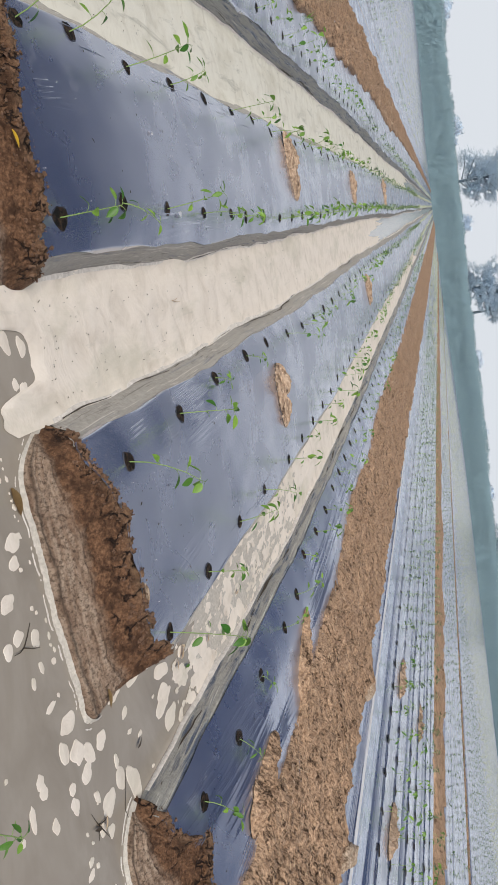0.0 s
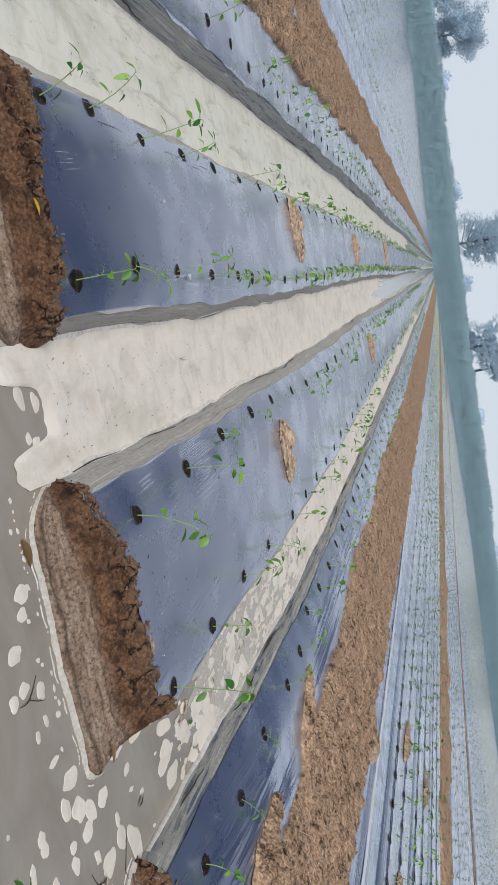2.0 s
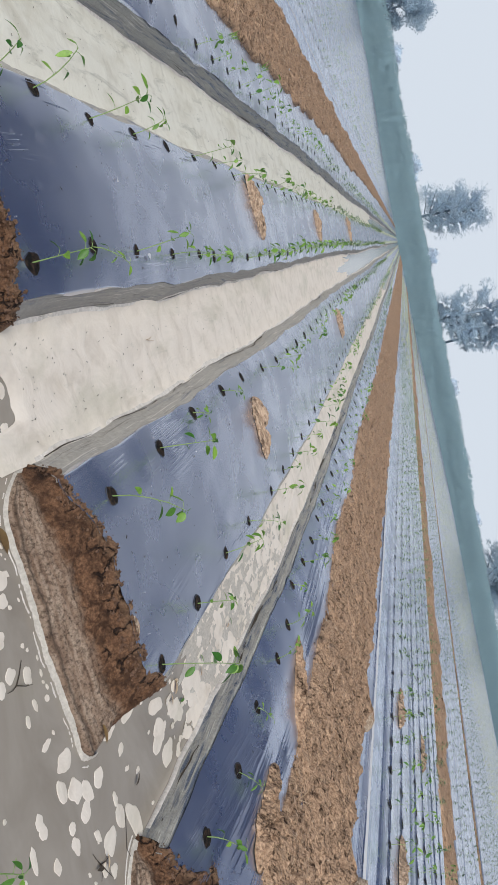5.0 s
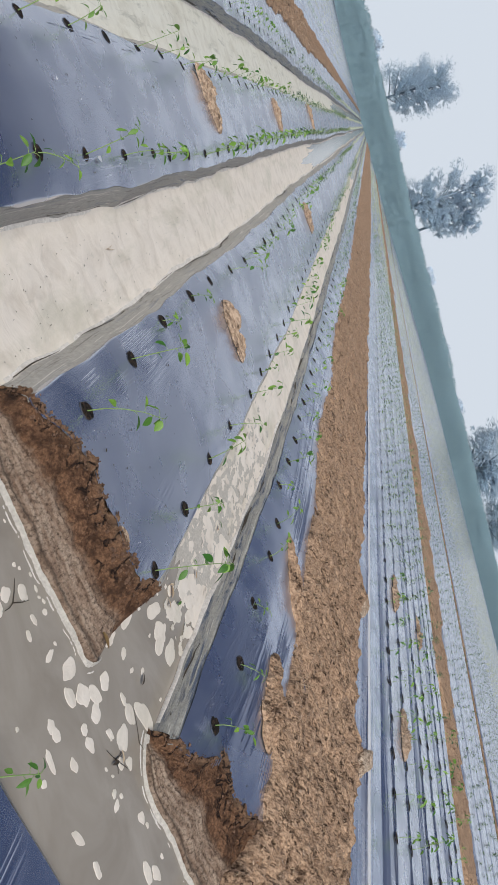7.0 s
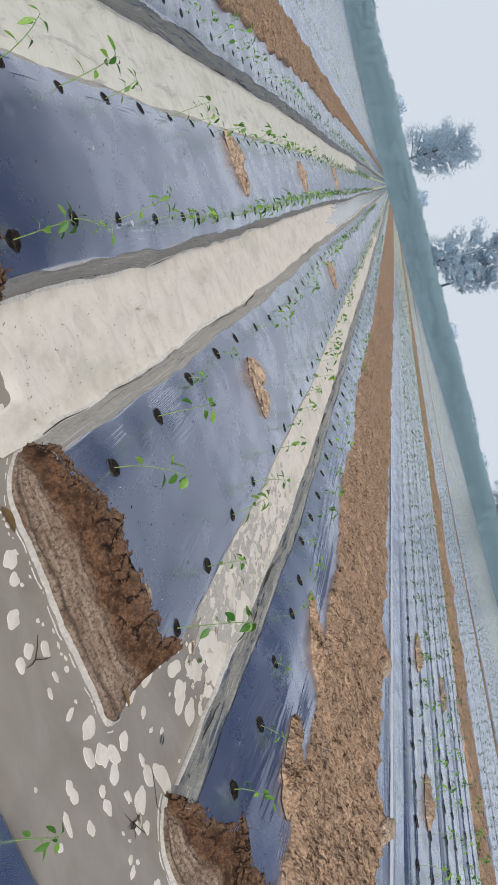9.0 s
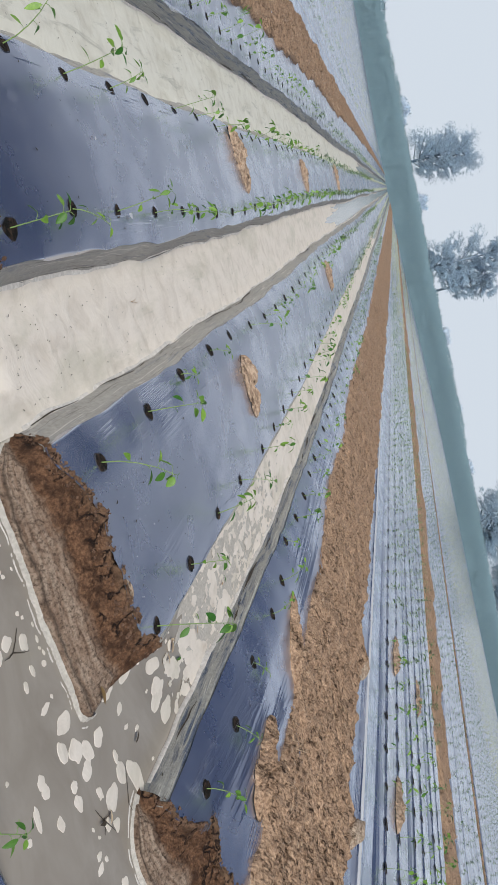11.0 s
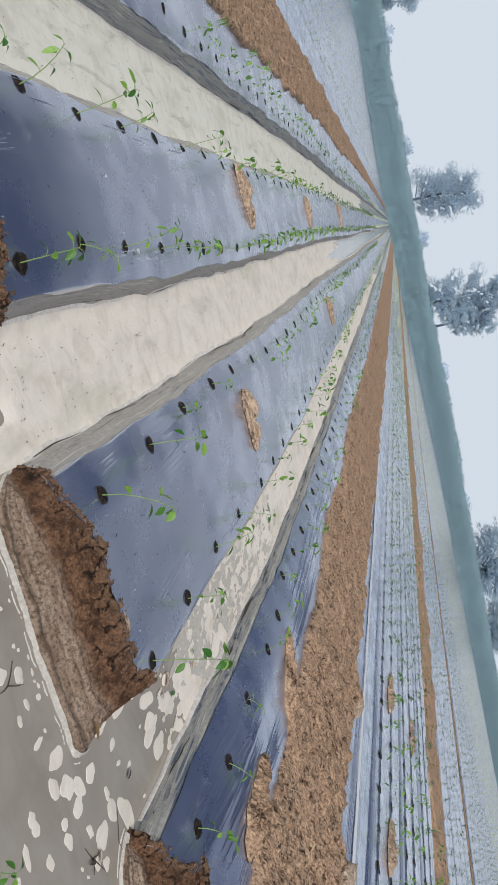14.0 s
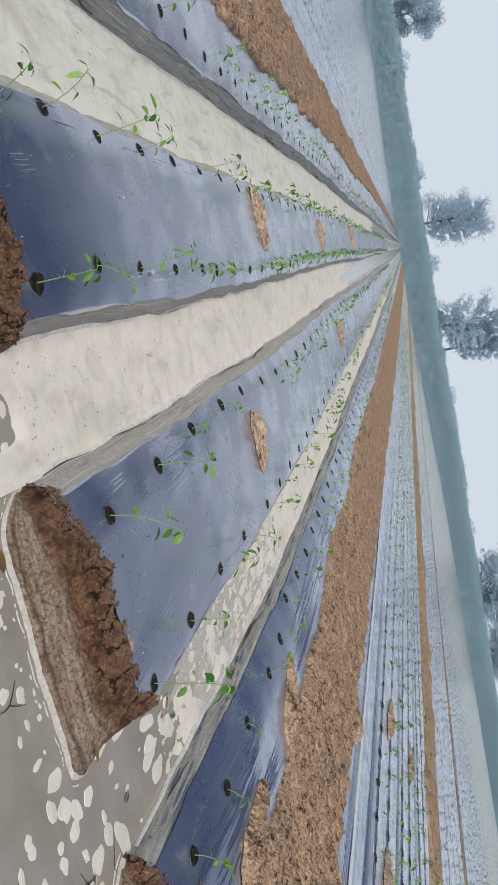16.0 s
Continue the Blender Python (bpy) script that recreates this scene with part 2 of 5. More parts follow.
def bank_material():
    """Earth end of a bed: wet line at the water, grey-tan layers laid down by falling water, then bare brown earth with drying cracks."""
    m, n, l, b = material("layered_bank_earth", (0.2, 0.12, 0.08), 0.85, 0, 0.25)
    uv, sep = n.new("ShaderNodeUVMap"), n.new("ShaderNodeSeparateXYZ")
    uv.uv_map = "across"
    l.new(uv.outputs[0], sep.inputs[0])
    p = coords(n, l)
    wob = math_node(n, l, "MULTIPLY", math_node(n, l, "SUBTRACT", noise_tex(n, l, p, 9, 4, 0.6), 0.5), 0.22)
    v = math_node(n, l, "ADD", sep.outputs[1], wob)
    grain = noise_tex(n, l, p, 70, 8, 0.72, 0.2)
    mid = noise_tex(n, l, p, 14, 5, 0.65, 0.4)
    layer = n.new("ShaderNodeTexNoise")
    layer.noise_dimensions = "2D"
    layer.inputs["Scale"].default_value, layer.inputs["Detail"].default_value = 1.0, 2
    lay = n.new("ShaderNodeCombineXYZ")
    l.new(math_node(n, l, "MULTIPLY", sep.outputs[0], 7.0), lay.inputs[0])
    l.new(math_node(n, l, "MULTIPLY", math_node(n, l, "ADD", sep.outputs[1], math_node(n, l, "MULTIPLY", wob, 0.25)), 24.0), lay.inputs[1])
    l.new(lay.outputs[0], layer.inputs["Vector"])
    earth = ramp(n, l, grain, ((0.28, (0.040, 0.021, 0.012)), (0.46, (0.125, 0.062, 0.034)), (0.70, (0.28, 0.155, 0.089))))
    earth = mixed(n, l, mapped(n, l, mid, 0.46, 0.60, 0.0, 0.85), earth, (0.044, 0.021, 0.012))
    foot = ramp(n, l, layer.outputs["Fac"], ((0.28, (0.215, 0.140, 0.098)), (0.46, (0.295, 0.207, 0.152)), (0.70, (0.39, 0.295, 0.225))))
    foot = mixed(n, l, mapped(n, l, grain, 0.34, 0.55, 0.95, 0.0), foot, (0.055, 0.034, 0.024))
    c = mixed(n, l, mapped(n, l, v, 0.31, 0.46, 0.0, 1.0), foot, earth)
    # dried edge along the torn film
    c = mixed(n, l, mapped(n, l, v, 0.80, 0.95, 0.0, 0.6), c, mixed(n, l, grain, (0.10, 0.058, 0.035), (0.36, 0.235, 0.15)))
    wet = mapped(n, l, math_node(n, l, "ABSOLUTE", math_node(n, l, "SUBTRACT", math_node(n, l, "ADD", sep.outputs[1], math_node(n, l, "MULTIPLY", wob, 0.4)), 0.075)), 0.0, 0.03, 0.7, 0.0)
    c = mixed(n, l, wet, c, (0.045, 0.032, 0.025))
    h = bumped(n, l, b, mid, 0.8, 0.03)
    h = bumped(n, l, b, math_node(n, l, "MULTIPLY", layer.outputs["Fac"], mapped(n, l, v, 0.30, 0.44, 1.0, 0.0)), 0.55, 0.009, h)
    h = bumped(n, l, b, grain, 0.8, 0.010, h)
    crack = n.new("ShaderNodeTexVoronoi")
    crack.feature = "DISTANCE_TO_EDGE"
    crack.inputs["Scale"].default_value = 1.0
    cv = n.new("ShaderNodeVectorMath")
    cv.operation = "MULTIPLY_ADD"
    wn3 = n.new("ShaderNodeTexNoise")
    wn3.inputs["Scale"].default_value, wn3.inputs["Detail"].default_value = 14, 3
    l.new(p, wn3.inputs["Vector"])
    l.new(wn3.outputs["Color"], cv.inputs[0])
    cv.inputs[1].default_value = (0.9, 0.9, 0.9)
    l.new(coords(n, l, (9, 6, 6)), cv.inputs[2])
    l.new(cv.outputs[0], crack.inputs["Vector"])
    depth = mapped(n, l, crack.outputs[0], 0.008, 0.045, 0.0, 1.0)
    gate = math_node(n, l, "ADD", v, math_node(n, l, "MULTIPLY", math_node(n, l, "SUBTRACT", noise_tex(n, l, p, 5, 2), 0.5), 1.3))
    depth = math_node(n, l, "MAXIMUM", depth, mapped(n, l, gate, 0.68, 0.78, 1.0, 0.0))
    c = mixed(n, l, depth, (0.020, 0.011, 0.008), c)
    bumped(n, l, b, depth, 1.0, 0.012, h)
    l.new(c, b.inputs["Base Color"])
    return m


BANK = bank_material()
SKIRT = skirt_material("mud_coated_film", 0.36, (0.86, 0.80, 0.72))
SKIRT_DARK = skirt_material("wet_mud_coated_film", 0.45, (0.82, 0.79, 0.72))
SCUM_DULL = soil_material("grey_dried_scum", (0.46, 0.42, 0.375), (0.67, 0.62, 0.56), 70, 0.4)
SCUM = soil_material("pale_dried_scum", (0.58, 0.53, 0.485), (0.84, 0.79, 0.74), 40, 0.2)


def foam_material(name, tint, marks):
    m, n, l, b = material(name, (0.8, 0.75, 0.66), 0.7, 0, 0.3)
    p = coords(n, l)
    a = noise_tex(n, l, p, 6, 4, 0.6, 0.5)
    c = ramp(n, l, a, tuple((s, tuple(v * k for v, k in zip(c3, tint))) for s, c3 in ((0.3, (0.66, 0.62, 0.57)), (0.48, (0.78, 0.745, 0.70)), (0.75, (0.84, 0.81, 0.77)))))
    stain = noise_tex(n, l, coords(n, l, (1.4, 0.5, 1)), 2.3, 5, 0.65, 0.6)
    c = mixed(n, l, mapped(n, l, stain, 0.50, 0.68, 0.0, 0.7), c, (0.55, 0.51, 0.42))
    smear = noise_tex(n, l, coords(n, l, (7, 1.2, 1), radians(25)), 1.6, 6, 0.7, 0.8)
    c = mixed(n, l, mapped(n, l, smear, 0.62 - 0.06 * marks, 0.70, 0.0, 0.35 + 0.35 * marks), c, (0.40, 0.385, 0.33))
    l.new(c, b.inputs["Base Color"])
    h = bumped(n, l, b, a, 0.5, 0.02)
    h = bumped(n, l, b, smear, 0.25 * max(0.0, marks - 0.1), 0.01, h)
    bumped(n, l, b, noise_tex(n, l, p, 60, 3), 0.12, 0.002, h)
    return m


FOAM = foam_material("cream_foam", (0.975, 0.915, 0.86), 0.12)
FOAM_OLD = foam_material("stained_foam", (0.90, 0.90, 0.84), 1.15)


def water_material():
    m, n, l, b = material("silty_water", (0.23, 0.20, 0.165), 0.12, 0, 0.5)
    p = coords(n, l)
    a = noise_tex(n, l, coords(n, l, (1, 1.5, 1)), 2.2, 4, 0.6, 0.8)
    l.new(ramp(n, l, a, ((0.3, (0.290, 0.251, 0.208)), (0.7, (0.392, 0.348, 0.298)))), b.inputs["Base Color"])
    bumped(n, l, b, noise_tex(n, l, p, 12, 2), 0.03, 0.01)
    return m


WATER = water_material()


def leaf_material(name, color, light, through=0.35, even=None):
    """Leaves with a tint of their own each. even: dull far foliage; a vector here replaces all leaf normals, so the
    shading stays flat.
    """
    m, n, l, b = material(name, color, 0.42 if even is None else 0.9, 0, 0.45 if even is None else 0.0)
    info = n.new("ShaderNodeObjectInfo")
    geo = n.new("ShaderNodeNewGeometry")
    both = math_node(n, l, "FRACT", math_node(n, l, "ADD", info.outputs["Random"], geo.outputs["Random Per Island"]))
    c = mixed(n, l, both, color, light)
    if even is None:
        vein = noise_tex(n, l, coords(n, l), 90, 3)
        c = mixed(n, l, mapped(n, l, vein, 0.35, 0.7, 0, 0.35), c, tuple(v * 0.6 for v in color))
    l.new(c, b.inputs["Base Color"])
    t, s, o = n.new("ShaderNodeBsdfTranslucent"), n.new("ShaderNodeMixShader"), n["Material Output"]
    if even:
        up = n.new("ShaderNodeCombineXYZ")
        for sock, v in zip(up.inputs, even):
            sock.default_value = v
        l.new(up.outputs[0], b.inputs["Normal"])
        l.new(up.outputs[0], t.inputs["Normal"])
    l.new(c, t.inputs[0])
    s.inputs[0].default_value = through
    l.new(b.outputs[0], s.inputs[1])
    l.new(t.outputs[0], s.inputs[2])
    l.new(s.outputs[0], o.inputs[0])
    return m


LEAF = leaf_material("chilli_leaf", (0.05, 0.17, 0.03), (0.30, 0.50, 0.08))
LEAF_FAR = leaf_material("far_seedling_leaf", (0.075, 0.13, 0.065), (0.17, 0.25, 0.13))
# farthest seedlings: leaf green paled in the base colour to paint haze
LEAF_MIST = leaf_material("haze_tinted_seedling_leaf", (0.50, 0.54, 0.39), (0.68, 0.71, 0.55))
STEM = material("chilli_stem", (0.22, 0.33, 0.10), 0.5)[0]
# thicket: blue of the far haze is mixed into the leaf colour
CANE = leaf_material("haze_tinted_thicket_leaf", (0.232, 0.338, 0.388), (0.248, 0.355, 0.405), 0.0, (0.0, -0.6, 0.8))
# tree leaves and bark: distance haze painted in as pale blue base colour
TREE_LEAF = leaf_material("haze_tinted_tree_leaf", (0.555, 0.655, 0.735), (0.60, 0.695, 0.775), 0.5, ())
FAR_TREE_LEAF = leaf_material("haze_tinted_far_tree_leaf", (0.84, 0.92, 1.0), (0.87, 0.94, 1.0), 0.5, ())
BARK = soil_material("haze_tinted_bark", (0.26, 0.33, 0.40), (0.30, 0.37, 0.44), 3, 0.3)
# hole discs are flat: near-black paints the shade inside, brown is soil
HOLE = soil_material("hole_soil_and_shade", (0.003, 0.0025, 0.002), (0.115, 0.068, 0.043), 42, 1.0, 0, (1, 1, 1), (0.45, 0.70))
HOLE_RIM = material("torn_film_rim", (0.05, 0.056, 0.08), 0.5, 0.3, 0.3)[0]
CRUMB = leaf_material("straw_soil_crumb", (0.21, 0.127, 0.078), (0.50, 0.350, 0.240), 0.0)
STRAW = leaf_material("dry_straw", (0.46, 0.31, 0.19), (0.68, 0.52, 0.35), 0.1)
YELLOW = leaf_material("yellow_leaf", (0.60, 0.36, 0.03), (0.70, 0.45, 0.05), 0.2)
YELLOW_BROWN = leaf_material("wet_brown_leaf", (0.16, 0.10, 0.045), (0.25, 0.16, 0.07), 0.2)
TWIG = material("dark_wet_twig", (0.06, 0.045, 0.03), 0.6)[0]
SCRAP = material("pale_film_scrap", (0.66, 0.66, 0.69), 0.4)[0]

# ---- mesh helpers ----
rng = random.Random(11)


def mesh_object(name, verts, faces, mat, parent=None, label="", smooth=True):
    me = bpy.data.meshes.new(name)
    me.from_pydata([tuple(v) for v in verts], [], faces)
    me.materials.append(mat)
    if smooth:
        me.polygons.foreach_set("use_smooth", [True] * len(me.polygons))
    me.update()
    ob = new(name, me)
    ob.parent = parent
    if label:
        ob["label"] = label
    return ob


def grid_faces(rows, cols, base=0):
    return [(base + r * cols + c, base + r * cols + c + 1, base + (r + 1) * cols + c + 1, base + (r + 1) * cols + c)
            for r in range(rows - 1) for c in range(cols - 1)]


def nz(x, y, z=0.0):
    return noise.noise((x, y, z))


def fbm(x, y, z=0.0, octaves=4):
    return noise.fractal((x, y, z), 1.0, 2.0, octaves)


def steps(a, b, first, growth, most):
    """Distances from a to b that grow from one step to the next."""
    out, d = [a], first
    while out[-1] + d < b:
        out.append(out[-1] + d)
        d = min(most, d * growth)
    return out + [b]


def empty(name, at, label, category, group="", kind=""):
    ob = new(name)
    ob.location = at
    return tagged(ob, label, category, group, kind)


# ---- ground and water ----
def soft_step(v):
    v = min(1.0, max(0.0, v))
    return v * v * (3 - 2 * v)


def far_rise(x, y):
    """The field climbs by less than a metre far off, to both sides of the rows."""
    return (0.95 * soft_step((x - 12) / 48) + 0.8 * soft_step((-x - 8) / 30)) * soft_step((y - 70) / 100)


def build_ground():
    xs = [-2600, -600, -160, -90, -60, -45, -30, -20, -12, -5.6, -4.9, 5.2, 5.8, 14, 22, 32, 44, 60, 80, 110, 160, 600, 2600]
    ys = [-600, -60, 0, 2.1, 2.3, 60] + [70 + 10 * k for k in range(12)] + [181.4, 181.8, 260, 400, 1200, 3200]
    verts = [(x, y, (0.10 if (abs(x) > 5.5 and y > 2.2) or y > 181.6 else -0.10) + 0.96 * far_rise(x, min(y, 182))) for y in ys for x in xs]
    tagged(mesh_object("ground", verts, grid_faces(len(ys), len(xs)), GROUND, smooth=False),
           "brown field soil under the film-covered beds", "ground", kind="structure")


def build_water():
    xs = [-28 + 0.5 * i for i in range(113)]
    ys = steps(0.55, 181, 0.3, 1.1, 6)
    tagged(mesh_object("water", [(x, y, 0.0) for y in ys for x in xs], grid_faces(len(ys), len(xs)), WATER),
           "shallow silty grey-brown irrigation water in the furrows", "water", kind="structure")


build_ground()
build_water()

# ---- beds ----
TOP = 0.18
END = 181.0


def drift(y):
    """The slow bend that all rows share."""
    return 0.03 * math.sin(y * 0.33) * min(1, y / 8)


def bed_edges(bed, y):
    l, r = bed["l"], bed["r"]
    wl_ = l + bed.get("lw", 0) * (1 - math.exp(-max(0, y - 2) / 4.0))
    wr_ = r + bed.get("rw", 0) * (1 - math.exp(-max(0, y - 2) / 4.0))
    s = bed["seed"]
    return (wl_ + drift(y) + 0.035 * nz(y * 0.9, s) + 0.012 * nz(y * 4, s + 5),
            wr_ + drift(y) + 0.035 * nz(y * 0.9, s + 9) + 0.012 * nz(y * 4, s + 14))


def bed_height(bed, x, y):
    a, b = bed_edges(bed, y)
    d = min(x - a, b - x)
    if bed.get("dry"):
        p, q = (x - a, b - x) if a > 0 else (b - x, x - a)
        k = min(1, max(0, p / 0.27))
        z = 0.132 + 0.048 * k * (2 - k) if p < q else TOP - 0.04 * max(0, 1 - q / 0.06)
    else:
        left = x - a < b - x
        bank = bed.get("lbank", bed.get("bank", 0.075)) if left else bed.get("bank", 0.075)
        lip, wide = bed.get("lshoulder", (0.153, 0.18)) if left else bed.get("rshoulder", (0.153, 0.18))
        if d < bank:
            z = -0.015 + (d / bank) * (lip + 0.015) + 0.016 * fbm(x * 9, y * 5, bed["seed"], 4) * min(1, max(0, d / 0.02)) * min(1, (bank - d) / 0.02)
        else:
            k = min(1, (d - bank) / wide)
            z = lip + (TOP - lip) * (1 - (1 - k) ** 1.6)
    if bed.get("dry") and y > 70:
        z += far_rise((a + b) / 2, y)
    near = max(0.0, 1 - (y - 2.05) / 0.9) if bed.get("mud", True) else 0
    z -= bed.get("near", 0.045) * near ** 2 * min(1, max(0, d / 0.2))
    if bed.get("dry"):
        z += 0.008 * (0.5 - abs(nz(x * 8 + 0.3 * nz(y * 0.5, x), y * 0.16, bed["seed"]))) * min(1, max(0, d / 0.05))
    return z + (0.007 * nz(x * 2.0, y * 1.1, bed["seed"]) + 0.0015 * nz(x * 8, y * 4)) * (0.2 if bed.get("dry") else 1) * min(1, max(0, d / 0.1))


def bed_start(bed, x):
    line = bed.get("start")
    if not line:
        return bed["y0"] + 0.07 * fbm(x * 3.1, bed["seed"] * 3.7) + 0.025 * nz(x * 17, bed["seed"])
    y = line[0][1] if x < line[0][0] else line[-1][1]
    for (xa, ya), (xb, yb) in zip(line, line[1:]):
        if xa <= x <= xb:
            y = ya + (yb - ya) * (x - xa) / (xb - xa)
    return y + 0.012 * nz(x * 17, bed["seed"]) + 0.012 * nz(x * 45, bed["seed"]) + 0.006 * nz(x * 110, bed["seed"])


def build_bed(bed):
    thing = empty("raised_bed", ((bed["l"] + bed["r"]) / 2, 2.2, 0), bed["label"], "raised bed", "plastic-mulched beds")
    inv = Matrix.Translation((-(bed["l"] + bed["r"]) / 2, -2.2, 0))
    ys = steps(0, END - bed["y0"], bed.get("first", 0.03), bed.get("growth", 1.012), 4.0)
    cross = bed.get("cross", 72)
    seed = bed["seed"]

    def strip(u0, u1, count, name, mat, lift=0.0, label="", dense=False):
        verts = []
        for k, dy in enumerate(ys):
            y = bed["y0"] + dy
            a, b = bed_edges(bed, y)
            w0, w1 = u0(y, a, b), u1(y, a, b)
            for c in range(count):
                x = w0 + (w1 - w0) * (0.5 - 0.5 * math.cos(math.pi * c / (count - 1)) if dense else c / (count - 1))
                yy = y if dy > 0.6 else y + (bed_start(bed, x) - bed["y0"]) * (1 - dy / 0.6)
                fold = 0.016 * fbm(x * 26 + 1.5 * nz(yy * 1.2, seed), yy * 0.8, seed, 2) * (math.sin(math.pi * c / (count - 1)) if name != "film" else 0)
                verts.append(inv @ Vector((x, yy, bed_height(bed, x, yy) + lift + fold)))
        return mesh_object(name, verts, grid_faces(len(ys), count), mat, thing, label)

    def inner_l(y, a, b):
        return a + bed.get("skirt", 0.075) + bed.get("wavy", 1) * (0.016 * nz(y * 1.3, seed + 3) + 0.006 * nz(y * 6, seed + 4))

    def inner_r(y, a, b):
        return b - 0.075 - 0.016 * nz(y * 1.3, seed + 6) - 0.006 * nz(y * 6, seed + 7)

    if bed.get("dry"):
        strip(lambda y, a, b: a, lambda y, a, b: b, cross, "film", bed["mat"])
    else:
        strip(inner_l, inner_r, cross, "film", bed["mat"], 0.004, dense=True)
        strip(lambda y, a, b: a - 0.02, lambda y, a, b: inner_l(y, a, b) + 0.012, 20, "muddy_skirt", bed.get("skirt_mat", SKIRT), -0.004, "mud-coated film edge at the water")
        strip(lambda y, a, b: inner_r(y, a, b) - 0.012, lambda y, a, b: b + 0.03, 20, "muddy_skirt", bed.get("right_mat", SKIRT), -0.004, "mud-coated film edge at the water")
    return thing, inv


BEDS = [
    dict(l=-3.3, r=-1.50, seed=1.3, y0=2.2, rw=-0.06, right_mat=SKIRT_DARK, mat=FILM, label="raised bed under shiny silver-blue plastic film, half buried by straw soil"),
    dict(l=-1.02, r=0.01, near=0.052, lbank=0.15, skirt=0.14, seed=2.1, y0=2.16, rw=0.02, start=((-1.0, 2.25), (-0.71, 2.25), (-0.60, 2.22), (-0.45, 2.165), (-0.36, 2.195), (-0.31, 2.22), (-0.17, 2.18), (-0.10, 2.11), (0.0, 2.15)), mat=FILM, label="raised bed under silver-grey plastic film with two seedling rows"),
    dict(l=0.46, r=1.525, seed=3.7, y0=2.16, lw=0.08, rw=0.18, near=-0.012, lbank=0.075, bank=0.05, lshoulder=(0.135, 0.22), rshoulder=(0.178, 0.10), start=((0.46, 2.16), (0.50, 2.10), (0.535, 2.03), (0.582, 2.01), (0.68, 2.08), (0.79, 2.135), (0.86, 2.17), (0.95, 2.145), (1.09, 2.165), (1.22, 2.145), (1.35, 2.155), (1.42, 2.24), (1.6, 2.30)), mat=FILM_SMEARED, label="raised bed under silver-grey plastic film beside foamy furrow"),
    dict(l=1.99, r=3.6, seed=4.9, skirt=0.050, bank=0.042, wavy=0.3, lshoulder=(0.105, 0.34), skirt_mat=SKIRT_DARK, y0=2.16, start=((1.90, 1.95), (2.03, 2.04), (2.136, 2.08), (2.22, 2.115), (2.375, 2.30), (2.5, 2.225), (2.69, 2.24), (2.86, 2.36), (3.6, 2.55)), lw=0.32, mat=FILM_CREASED, label="raised bed under creased blue-grey plastic film, half buried by straw soil"),
]
built = {}
for bed in BEDS:
    built[bed["seed"]] = build_bed(bed)



def film_creases(bed, lines):
    """Short pulled creases standing out of the film, each a thin ridge: place, length, slant and height."""
    thing, inv = built[bed["seed"]]
    verts, faces = [], []
    for x, y, length, slant, high in lines:
        base, n = len(verts), 8
        for k in range(n):
            t = k / (n - 1)
            yy = y + length * t
            c = x + slant * length * t + 0.003 * nz(yy * 9, x * 7)
            h = high * math.sin(math.pi * min(1, 0.04 + 0.92 * t)) ** 0.7
            for dx, dz in ((-0.9 * high, 0.0), (0.0, h), (1.2 * high, 0.0)):
                verts.append(inv @ Vector((c + dx, yy, bed_height(bed, c + dx, yy) + 0.0045 + dz)))
        faces += grid_faces(n, 3, base)
    mesh_object("film_crease", verts, faces, bed["mat"], thing)["kind"] = "stuff"


rc = random.Random(23)
film_creases(BEDS[2], [(0.585 + 0.011 * k + rc.uniform(-0.002, 0.002), 2.88 + rc.uniform(-0.05, 0.06) + 0.012 * k, rc.uniform(0.25, 0.5), 0.0, 0.004) for k in range(9)]
             + [(0.695 + 0.014 * k, 2.66 + rc.uniform(-0.03, 0.03), rc.uniform(0.12, 0.24), 0.0, 0.0035) for k in range(5)]
             + [(0.690 + 0.014 * k, 3.02 + rc.uniform(-0.03, 0.03), rc.uniform(0.14, 0.3), 0.02, 0.0035) for k in range(7)]
             + [(0.60 + 0.016 * k, 2.42 + rc.uniform(-0.04, 0.04), rc.uniform(0.1, 0.2), 0.0, 0.003) for k in range(3)]
             + [(rc.uniform(0.62, 0.8), rc.uniform(3.3, 6), rc.uniform(0.1, 0.3), 0.02, 0.0035) for k in range(16)]
             + [(rc.uniform(1.36, 1.5), rc.uniform(2.5, 5), rc.uniform(0.1, 0.35), 0.03, 0.0018) for k in range(14)])
film_creases(BEDS[1], [(rc.uniform(-0.22, -0.09), rc.uniform(2.9, 6), rc.uniform(0.1, 0.35), 0.0, 0.0035) for k in range(34)]
             + [(rc.uniform(-0.86, -0.74), rc.uniform(2.5, 6), rc.uniform(0.1, 0.3), 0.0, 0.0035) for k in range(14)]
             + [(-0.62 + 0.018 * k, 2.33 + rc.uniform(-0.02, 0.02), rc.uniform(0.06, 0.16), -0.1, 0.003) for k in range(4)])
